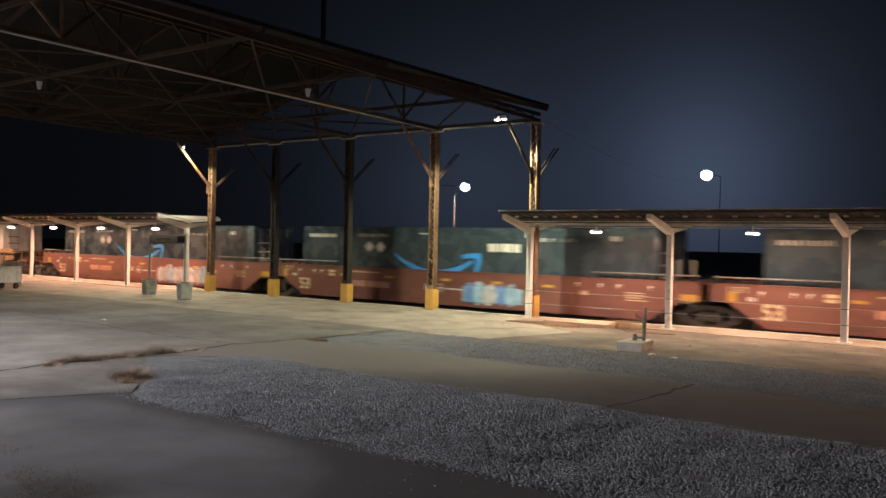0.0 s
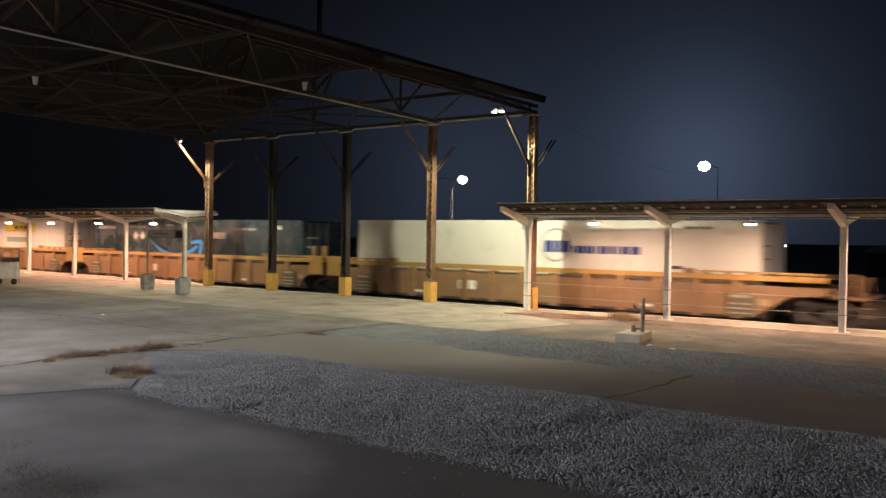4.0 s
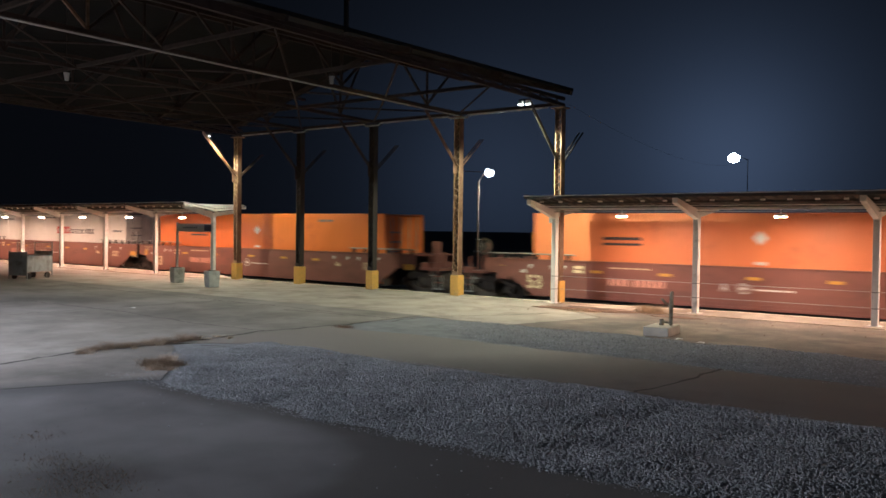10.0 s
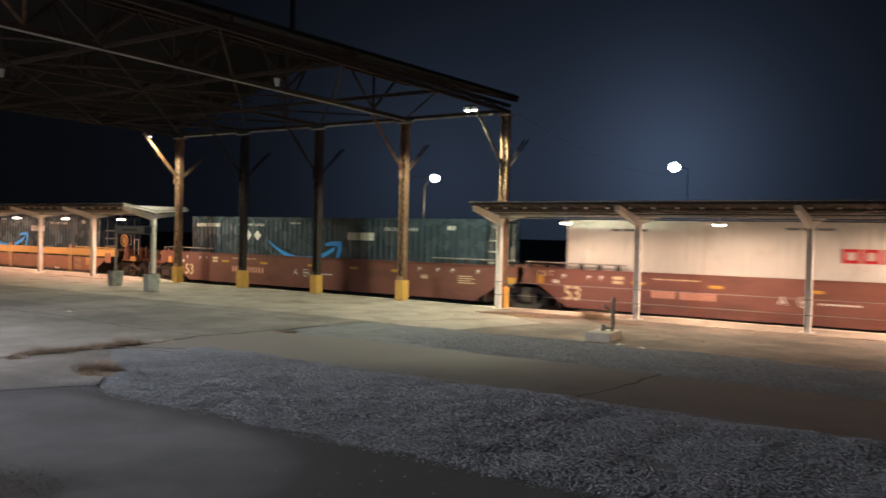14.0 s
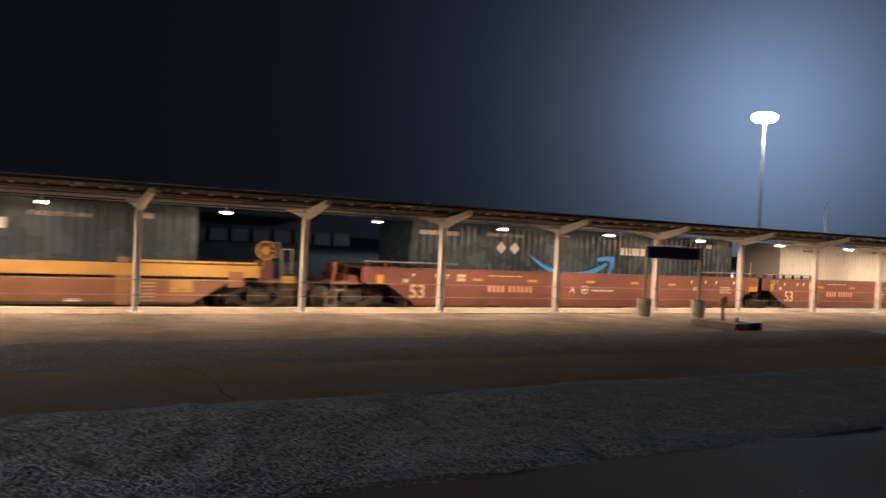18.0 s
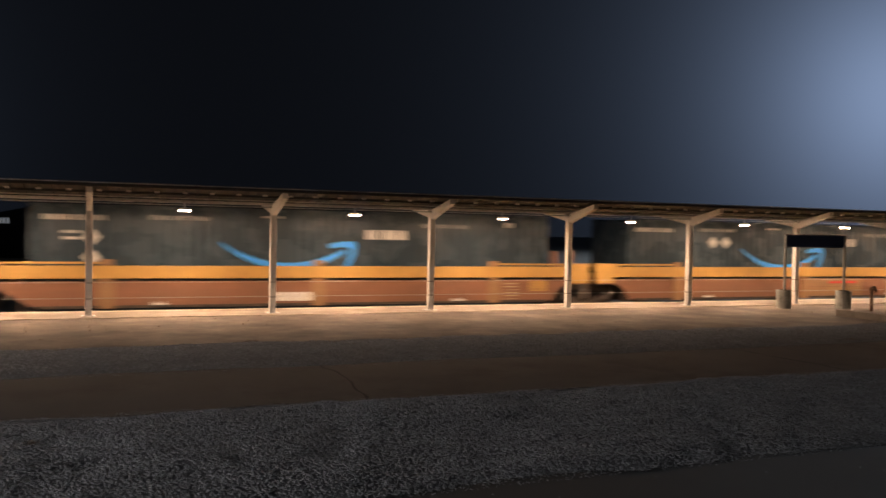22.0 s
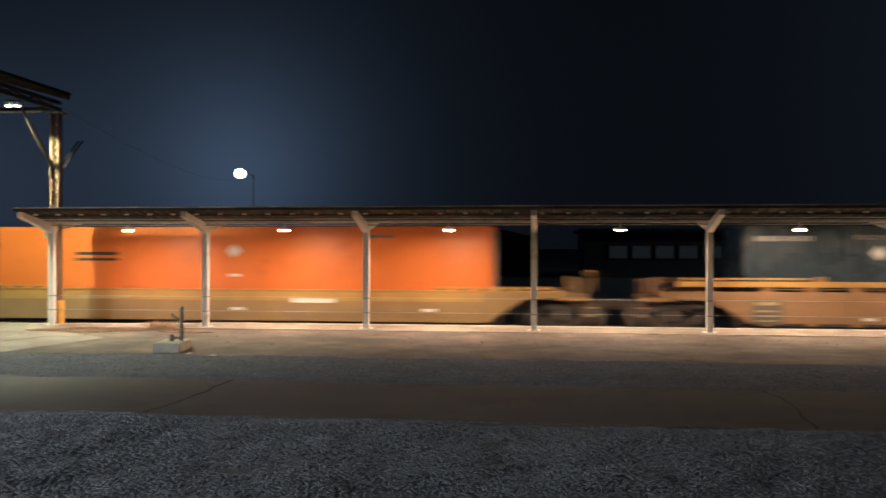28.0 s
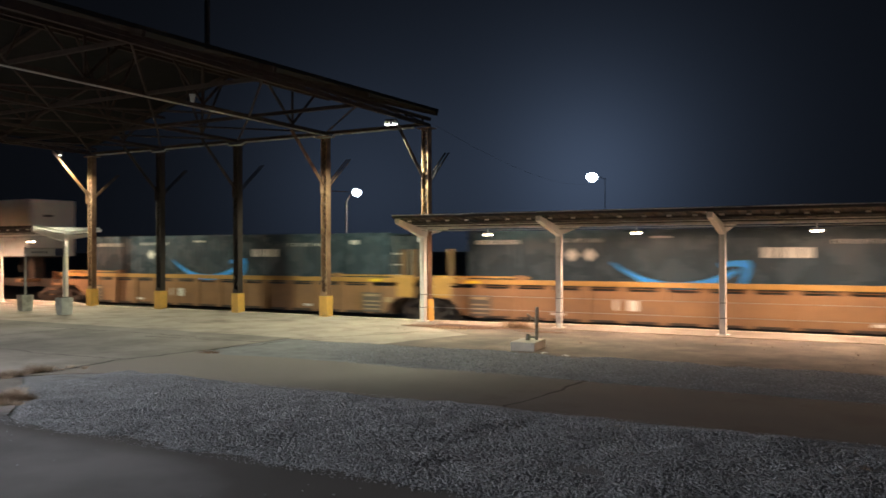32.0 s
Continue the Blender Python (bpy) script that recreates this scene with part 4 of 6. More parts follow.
part("vent_pipe", pipe(B(), (COL_X[-1] + 0.1, 14.05, 6.85), (COL_X[-1] + 0.1, 14.05, 9.4), 0.06, 8), BLACK_STEEL, shed)
part("pale_conduit", pipe(B(), (COL_X[3], COL_Y, chord_z(COL_Y) - 0.03), (COL_X[3], SHED_NEAR, chord_z(SHED_NEAR) - 0.03), 0.02, 8), PALE_PIPE, shed, "pale conduit under the long beam")
bm = B()
for i in range(5):
    xa, xb = COL_X[i], COL_X[min(4, i + 1)]
    if i < 4:
        pipe(bm, (xa + 0.55, COL_Y - 0.2, 6.31), (xb - 0.35, COL_Y - 0.2, 6.31), 0.026, 6)
    if 0 < i < 4:
        pipe(bm, (xa - 0.35, COL_Y - 0.2, 6.31), (xa - 0.2, COL_Y - 0.2, 6.23), 0.026, 6)
        pipe(bm, (xa - 0.2, COL_Y - 0.2, 6.23), (xa + 0.4, COL_Y - 0.2, 6.23), 0.026, 6)
        pipe(bm, (xa + 0.4, COL_Y - 0.2, 6.23), (xa + 0.55, COL_Y - 0.2, 6.31), 0.026, 6)
part("pale_conduit", bm, PALE_PIPE, shed, "pale conduit along the eave beam with dips at the columns")
for x, y, z in ((-21.9, 11.4, 6.25), (-16.65, 15.97, 6.3)):
    root = thing("shed_pendant", "small unlit glass pendant lamp under the shed roof", "lamp", "pendants in the shed", (x, y, z))
    part("globe", pipe(B(), (0, 0, -0.12), (0, 0, 0.08), 0.05, 10, 0.08), SIGN_WHITE, root)
    part("stem", pipe(B(), (0, 0, 0.08), (0, 0, deck_z(x) - z), 0.012, 6), BLACK_STEEL, root)


def flood(x, y, z, heads=2):
    root = thing("flood_light", "twin-head white flood light on the shed truss, lit", "flood light", "flood lights", (x, y, z))
    for d in ((-0.13, 0.13) if heads > 1 else (0.0,)):
        head = part("head", box(B(), d - 0.065, -0.075, -0.06, d + 0.065, 0.075, 0.05, 0.015), WHITE_STEEL if heads > 1 else BLACK_STEEL, root)
        q = 0.055 if heads > 1 else 0.022
        part("lens", box(B(), d - q, -q, -0.078, d + q, q, -0.062), FLOOD_GLOW, head)
    part("bracket", box(B(), -0.2, -0.02, 0.06, 0.2, 0.02, 0.1), BLACK_STEEL, root)
    return root


flood(-14.45, 22.0, 6.26)
# added head for the first column's lamp, kept small and dark
root = flood(-30.72, 22.3, 6.27, 1)
root["label"] = "small dark flood light added to light the first shed column"
root = flood(-21.5, 0.3, 5.13)
root["label"] = "twin-head white flood light on a steel pole"
part("pole", pipe(B(), (0, -0.25, -5.13), (0, -0.25, 0.15), 0.07, 12), GALV, root)

# ---- station name signs ----
def name_sign(label, ax, ay, bx, by, round_tubs, back):
    root = thing("station_sign", label, "sign", "station name signs")
    d = (Vector((bx, by, 0)) - Vector((ax, ay, 0))).normalized()
    q = Vector((d.y, -d.x, 0))
    for x, y in ((ax, ay), (bx, by)):
        if round_tubs:
            part("tub", pipe(B(), (x, y, 0), (x, y, 0.62), 0.23, 20, 0.26), PLANTER, root, "round concrete tub")
        else:
            bm = B()
            bmesh.ops.create_cone(bm, cap_ends=True, segments=4, radius1=0.29, radius2=0.33, depth=0.62)
            bmesh.ops.transform(bm, matrix=Matrix.Translation((x, y, 0.31)) @ Matrix.Rotation(math.atan2(d.y, d.x) + radians(45), 4, "Z"), verts=bm.verts[:])
            bmesh.ops.bevel(bm, geom=bm.edges[:], offset=0.02, segments=2, affect="EDGES")
            part("tub", bm, PLANTER, root, "square concrete tub")
        part("soil", pipe(B(), (x, y, 0.60), (x, y, 0.635), 0.17, 12), SOIL, root)
        part("post", pipe(B(), (x, y, 0.55), (x, y, 2.48), 0.045, 12), GALV, root)
    m = Matrix.Translation(((ax + bx) / 2, (ay + by) / 2, 2.27)) @ Matrix.Rotation(math.atan2(d.y, d.x), 4, "Z")
    w, h = math.hypot(bx - ax, by - ay) / 2, 0.19 if back else 0.13
    panel = part("panel", box(B(), -w, -0.02, -h, w, 0.02, h), SIGN_BLUE if back else SIGN_WHITE, root, at=m)
    if not back:
        part("blue_end_panel", box(B(), w * 0.60, -0.026, -h, w + 0.02, -0.021, h), SIGN_BLUE, panel, "blue end of the sign")
        for k in range(7):
            part("letter_bar", box(B(), -w * 0.62 + k * 0.19, -0.026, -0.035, -w * 0.62 + k * 0.19 + 0.12, -0.021, 0.035), BAR_GREY, panel)
    part("frame", box(box(B(), -w, -0.03, h, w, 0.03, h + 0.03), -w, -0.03, -h - 0.03, w, 0.03, -h), GALV, root, at=m)
    return root


name_sign("grey station name sign with a blue end in concrete tubs", -30.41, 20.55, -27.37, 20.03, False, False)
name_sign("dark blue station name sign on two posts in round concrete tubs", 21.39, 22.09, 23.32, 21.42, True, True)

# ---- small platform things ----
root = thing("valve_post", "rusty pipe stub with a branch on a weathered concrete block", "pipe", "pipe stubs")
root.matrix_basis = pose(-8.16, 18.22, 0, 0, 0, 8)
part("block", box(B(), -0.29, -0.48, 0.0, 0.29, 0.48, 0.21, 0.025), PALE_BLOCK, root, "weathered pale concrete block")
part("post", pipe(B(), (0.17, 0.12, 0.2), (0.17, 0.12, 0.78), 0.042, 10), STUB_STEEL, root)
part("flag_plate", box(B(), 0.15, 0.07, 0.70, 0.21, 0.17, 0.98, 0.01), STUB_STEEL, root, "bent flat steel plate")
part("branch", bar(bar(B(), (0.17, 0.12, 0.66), (0.06, 0.06, 0.72), 0.045), (0.06, 0.06, 0.72), (-0.03, 0.03, 0.82), 0.05), STUB_STEEL, root)
part("collar", pipe(B(), (0.17, 0.12, 0.62), (0.17, 0.12, 0.71), 0.062, 10), STUB_STEEL, root)
part("valve_stub", pipe(pipe(B(), (-0.02, 0.05, 0.2), (-0.02, 0.05, 0.36), 0.06, 10, 0.045), (-0.02, 0.05, 0.28), (0.17, 0.12, 0.28), 0.03, 8), STUB_STEEL, root)
root = thing("hydrant_box", "low concrete kerb box with a pipe stub and tap", "pipe", "pipe stubs", (21.6, 18.7, 0))
part("kerb", box(B(), -0.55, -0.9, 0.0, 0.1, 0.9, 0.2, 0.02), PLATFORM_CONCRETE, root)
part("pit_box", box(B(), 0.1, -0.95, 0.0, 0.6, -0.4, 0.24, 0.02), BLACK_STEEL, root, "dark steel pit box")
part("post", pipe(B(), (0.0, 0.1, 0.2), (0.0, 0.1, 0.85), 0.05, 10), OLD_STEEL, root)
part("tap", bar(pipe(B(), (-0.04, 0.1, 0.85), (0.12, 0.1, 0.92), 0.06, 10), (0.12, 0.1, 0.92), (0.2, 0.1, 0.78), 0.06), OLD_STEEL, root)
part("valve", pipe(B(), (0.12, -0.4, 0.2), (0.12, -0.4, 0.36), 0.07, 10, 0.04), OLD_STEEL, root)

for x, y, a in ((-21.72, 13.24, 20), (-7.49, 17.62, 50), (-6.9, 17.35, 10)):
    bm = B()
    v = [bm.verts.new(p) for p in ((-0.09, -0.05, 0.004), (0.0, -0.06, 0.022), (0.09, -0.045, 0.006), (0.085, 0.05, 0.012), (0.0, 0.055, 0.03), (-0.08, 0.05, 0.004))]
    bm.faces.new((v[0], v[1], v[4], v[5]))
    bm.faces.new((v[1], v[2], v[3], v[4]))
    scrap = tagged(new("paper_scrap", mesh_of("paper_scrap", bm, WHITE_MARK)), "crumpled scrap of white paper on the pavement", "litter", "paper scraps")
    scrap.matrix_world = pose(x, y, 0.002 if y < 17 else 0.006, 0, 0, a)


def luggage_cart():
    root = thing("luggage_cart", "tall grey steel baggage cart with a solid end and mesh sides", "cart")
    root.matrix_basis = pose(-36.6, 17.5, 0, 0, 0, 23.5)
    part("deck", box(B(), -0.45, -0.75, 0.30, 0.45, 0.75, 0.37, 0.01), CART_GREY, root)
    part("front_panel", box(B(), -0.45, -0.77, 0.16, 0.45, -0.74, 1.16, 0.01), CART_GREY, root)
    part("rear_panel", box(B(), -0.45, 0.74, 0.30, 0.45, 0.77, 1.16, 0.01), CART_GREY, root)
    part("side_board", box(B(), 0.44, -0.72, 0.34, 0.46, 0.72, 0.98, 0.006), CART_GREY, root)
    part("side_board", box(B(), -0.46, -0.72, 0.34, -0.44, 0.72, 1.0, 0.006), CART_GREY, root)
    part("tarp", box(B(), -0.40, -0.70, 0.37, 0.40, 0.60, 0.86, 0.06), TARP_GREEN, root, "folded grey-green load")
    for x in (-0.45, 0.45):
        part("upright", pipe(B(), (x, -0.75, 0.0), (x, -0.75, 1.2), 0.025, 8), GALV, root)
        part("upright", pipe(B(), (x, 0.75, 0.1), (x, 0.75, 1.58), 0.025, 8), GALV, root)
        part("top_rail", pipe(B(), (x, -0.30, 1.55), (x, 0.75, 1.55), 0.018, 8), GALV, root)
        part("upright", pipe(B(), (x, -0.30, 0.37), (x, -0.30, 1.55), 0.016, 8), GALV, root)
        for i in range(8):
            part("mesh_rod", pipe(B(), (x, -0.22 + 0.13 * i, 0.66), (x, -0.22 + 0.13 * i, 1.54), 0.006, 6), GALV, root)
        for i in range(7):
            part("mesh_rail", pipe(B(), (x, -0.30, 0.72 + 0.12 * i), (x, 0.75, 0.72 + 0.12 * i), 0.006, 6), GALV, root)
    for x in (-0.36, 0.36):
        for y in (-0.55, 0.55):
            part("wheel", pipe(B(), (x - 0.04, y, 0.13), (x + 0.04, y, 0.13), 0.13, 14), RUBBER, root)


luggage_cart()

# ---- beyond the track ----
def globe(bm, at, r):
    """A rounded lamp bowl, made larger than the lamp to imitate its glare."""
    bmesh.ops.create_uvsphere(bm, u_segments=32, v_segments=16, radius=r, matrix=Matrix.Translation(at) @ Matrix.Diagonal((1, 1, 0.85, 1)))
    return bm



root = thing("street_lamp", "lit cobra-head street lamp on a rusty pole with a curved arm", "street lamp", "lamps beyond the track", (-35.9, 48.9, -0.46))
part("pole", pipe(B(), (0, 0, 0), (0, 0, 6.2), 0.11, 10, 0.07), OLD_STEEL, root)
part("arm", bar(bar(B(), (0, 0, 6.2), (0.3, -0.05, 6.55), 0.06), (0.3, -0.05, 6.55), (0.75, -0.1, 7.0), 0.05), OLD_STEEL, root)
head = part("lamp_head", box(B(), 0.7, -0.25, 6.95, 1.25, 0.1, 7.1, 0.04), GALV, root)
part("lens", globe(B(), (0.98, -0.1, 6.82), 0.33), YARD_GLASS, head)
part("crossarm", bar(B(), (-1.2, 0, 7.0), (0.2, 0, 6.9), 0.05), OLD_STEEL, root)
root = thing("yard_lamp", "bright white yard lamp on a dark pole", "street lamp", "lamps beyond the track", (-30.6, 84.6, -0.46))
part("pole", pipe(B(), (1.2, 0.6, 0), (1.2, 0.6, 10.2), 0.06, 10, 0.035), DARK_POLE, root)
part("arm", bar(B(), (1.2, 0.6, 10.1), (0, 0, 10.65), 0.06), DARK_POLE, root)
head = part("lamp_head", box(B(), -0.4, -0.25, 10.55, 0.4, 0.25, 10.7, 0.04), DARK_POLE, root)
part("lens", globe(B(), (0, 0, 10.3), 0.58), YARD_GLASS, head)
root = thing("high_mast_light", "tall floodlight mast with a ring of lit white lamps", "light mast", "lamps beyond the track", (85.3, 69.4, -0.46))
part("mast", pipe(B(), (0, 0, 0), (0, 0, 19.96), 0.15, 12, 0.08), CAR_GREY, root)
ring = part("lamp_ring", pipe(B(), (0, 0, 19.95), (0, 0, 20.1), 0.8, 18), GALV, root)
for k in range(8):
    a = k * math.pi / 4
    part("luminaire", globe(B(), (0.75 * math.cos(a), 0.75 * math.sin(a), 19.5), 0.66), STREET_GLOW, ring)
root = thing("antenna_mast", "thin radio mast far behind the track", "mast", "", (111.0, 78.6, -0.46))
part("mast", pipe(B(), (0, 0, 0), (0, 0, 11.2), 0.14, 8, 0.06), CAR_GREY, root)
part("crossbar", bar(B(), (-0.8, 0, 8.2), (0.8, 0, 8.2), 0.08), CAR_GREY, root)
for k, (a, e, d, s) in enumerate(((44.32, 0.38, 140, 0.3), (42.35, -0.1, 190, 0.24), (14.95, -0.25, 170, 0.22))):
    z = 2.32 + d * math.tan(radians(e)) + 0.46
    root = thing("far_lamp", "small distant white street lamp", "street lamp", "far lamps", (-d * math.sin(radians(a)), d * math.cos(radians(a)), -0.46))
    part("pole", pipe(B(), (0, 0.3, 0), (0, 0.3, z), 0.08, 8), BLACK_STEEL, root)
    part("lens", pipe(B(), (0, 0, z - s / 2), (0, 0, z + s / 2), s, 10, s * 0.7), FAR_GLOW, root)

# long dark building with a band of windows
root = thing("warehouse", "long dark building with a row of dim windows", "building", "", (0, 78, -0.46))
part("wall", box(B(), 4, 0, 0, 30, 14, 4.2), FAR_WALL, root)
part("roof", box(B(), 3.5, -0.5, 4.2, 30.5, 14.5, 4.45), ROOF_TOP, root)
pane = mesh_of("pane", box(B(), -0.78, -0.06, 0, 0.78, -0.045, 1.1), FAR_GLASS)
frame_m = mesh_of("window_frame", box(B(), -0.9, -0.04, -0.1, 0.9, 0.01, 1.2), BLACK_STEEL)
for i in range(14):
    w = part("window", frame_m, None, root, at=pose(7.0 + 2.05 * i + (0.7 if i > 4 else 0), 0.0, 1.78))
    part("pane", pane, None, w)
# low shed in the yard, and the dark end of a taller building with one lit window
root = thing("yard_shed", "low dark yard shed with a pale metal roof", "shed", "", (-11.1, 77, -0.46))
part("wall", box(B(), -2.8, 0, 0, 2.8, 4, 2.0), FAR_WALL, root)
part("roof", slab(B(), [(-3.2, 1.98), (3.2, 1.98), (2.7, 2.6), (-2.4, 2.6)], -0.4, 4.4), YARD_ROOF, root, "pale corrugated metal roof")
part("door", box(B(), -0.9, -0.05, 0, 0.4, 0, 1.8), BLACK_STEEL, root)
root = thing("yard_house", "dark yard building with one lit window", "building", "", (-4.2, 80, -0.46))
part("wall", box(B(), -4.0, 0, 0, 4.0, 6, 3.6), FAR_WALL, root)
part("roof", slab(B(), [(-4.3, 3.6), (4.3, 3.6), (0, 4.6)], -0.3, 6.3), ROOF_TOP, root)
w = part("window", box(B(), -3.45, -0.05, 2.85, -2.45, 0.0, 3.45), BLACK_STEEL, root)
for k in range(3):
    part("pane", box(B(), -3.38 + 0.3 * k, -0.07, 2.92, -3.14 + 0.3 * k, -0.052, 3.38), LIT_GLASS, w)
# service cable from the shed corner to the yard lamp
bm = B()
a, b = Vector((-14.2, 24.2, 6.45)), Vector((-29.4, 85.2, 9.7))
rings = []
for i in range(25):
    p = a.lerp(b, i / 24) - Vector((0, 0, 4.8 * i / 24 * (1 - i / 24)))
    rings.append([bm.verts.new((p.x + 0.004 * math.cos(k * math.pi / 3), p.y, p.z + 0.004 * math.sin(k * math.pi / 3))) for k in range(6)])
for one, two in zip(rings, rings[1:]):
    for k in range(6):
        bm.faces.new((one[k], one[(k + 1) % 6], two[(k + 1) % 6], two[k]))
bmesh.ops.recalc_face_normals(bm, faces=bm.faces[:])
tagged(new("overhead_cable", mesh_of("overhead_cable", bm, GALV)), "thin sagging overhead cable from the shed to a lamp pole", "cable")

# ---- the freight train ----
# Each car and each container has its origin at the container's rear corner (its left end seen from the platform).
CAR_Y, BOX_Y = 25.62, 25.90
L = 16.15                         # 53 ft container
TOP = 1.30                        # top of the well side over the platform
wheelset_bm = pipe(B(), (0, -0.78, 0), (0, 0.78, 0), 0.075, 10)
for s in (-1, 1):
    pipe(wheelset_bm, (0, s * 0.7175 - 0.065, 0), (0, s * 0.7175 + 0.065, 0), 0.42, 24)
    pipe(wheelset_bm, (0, s * 0.7175 - 0.12, 0), (0, s * 0.7175 + 0.12, 0), 0.13, 12)
    pipe(wheelset_bm, (0, s * 0.66 - 0.015, 0), (0, s * 0.66 + 0.015, 0), 0.455, 24)
for f in wheelset_bm.faces:
    f.smooth = False
axle = mesh_of("wheelset", wheelset_bm, TRUCK_STEEL)
spring = mesh_of("spring", pipe(B(), (0, 0, -0.12), (0, 0, 0.12), 0.06, 10), BLACK_STEEL)
bm = B()
slab(bm, [(-1.15, 0.44), (-1.15, 0.60), (-0.80, 0.66), (-0.42, 0.84), (0.42, 0.84), (0.80, 0.66), (1.15, 0.60), (1.15, 0.44), (0.80, 0.52), (0.40, 0.68), (-0.40, 0.68), (-0.80, 0.52)], -0.06, 0.06)
slab(bm, [(-0.74, 0.34), (-0.74, 0.50), (-0.62, 0.46), (-0.34, 0.22), (0.34, 0.22), (0.62, 0.46), (0.74, 0.50), (0.74, 0.34), (0.50, 0.14), (0.32, 0.08), (-0.32, 0.08), (-0.50, 0.14)], -0.06, 0.06)
for k in (-1, 1):
    slab(bm, [(k * 0.24, 0.2), (k * 0.24, 0.7), (k * 0.36, 0.7), (k * 0.36, 0.2)][::k], -0.055, 0.055)
slab(bm, [(-0.22, 0.42), (-0.22, 0.62), (0.22, 0.62), (0.22, 0.42)], -0.10, 0.02)
slab(bm, [(-1.05, 0.26), (-1.05, 0.52), (-0.72, 0.52), (-0.72, 0.26)], -0.11, 0.0)
slab(bm, [(0.72, 0.26), (0.72, 0.52), (1.05, 0.52), (1.05, 0.26)], -0.11, 0.0)
for k in (-0.88, 0.88):
    pipe(bm, (k, -0.2, 0.42), (k, 0.0, 0.42), 0.11, 12)
side_frame = mesh_of("side_frame", bm, TRUCK_STEEL)
bolster = mesh_of("bolster", box(B(), -0.22, -1.05, 0.34, 0.22, 1.05, 0.66, 0.03), TRUCK_STEEL)


def truck(root, x):
    """A two-axle truck under x; the wheels stand on the rails."""
    t = part("truck", bolster, None, root, at=pose(x, TRACK_Y - CAR_Y, RAIL_Z))
    for s in (-1, 1):
        part("side_frame", side_frame, None, t, at=pose(0, s * 0.98, 0, 0, 0, 0 if s < 0 else 180))
        for k in (-0.14, 0.0, 0.14):
            part("spring", spring, None, t, at=pose(k, s * 0.98 - 0.03 * s, 0.30))
    for dx in (-0.88, 0.88):
        part("wheelset", axle, None, t, at=pose(dx, 0, 0.42))
    return t


def small(ob):
    ob["kind"] = "stuff"
    return ob


def flat(bm, x0, z0, x1, z1, y=-0.006):
    return box(bm, x0, y, z0, x1, y + 0.005, z1)


def bars(bm, x, z, widths, h, gap=0.03, y=-0.006):
    """A line of unreadable writing as plain bars."""
    for w in widths:
        flat(bm, x, z, x + w, z + h, y)
        x += w + gap
    return bm


def notice_lines(x, z):
    bm = B()
    for k in range(6):
        bars(bm, x, z + 0.1 * k, (0.52,), 0.035)
    return bm


def ring(bm, x, z, r, w, y=-0.006, n=20):
    for i in range(n):
        a, b = 2 * math.pi * i / n, 2 * math.pi * (i + 1) / n
        q = [(x + k * math.cos(t), z + k * math.sin(t)) for k, t in ((r, a), (r, b), (r - w, b), (r - w, a))]
        bm.faces.new([bm.verts.new((px, y, pz)) for px, pz in q])
    return bm


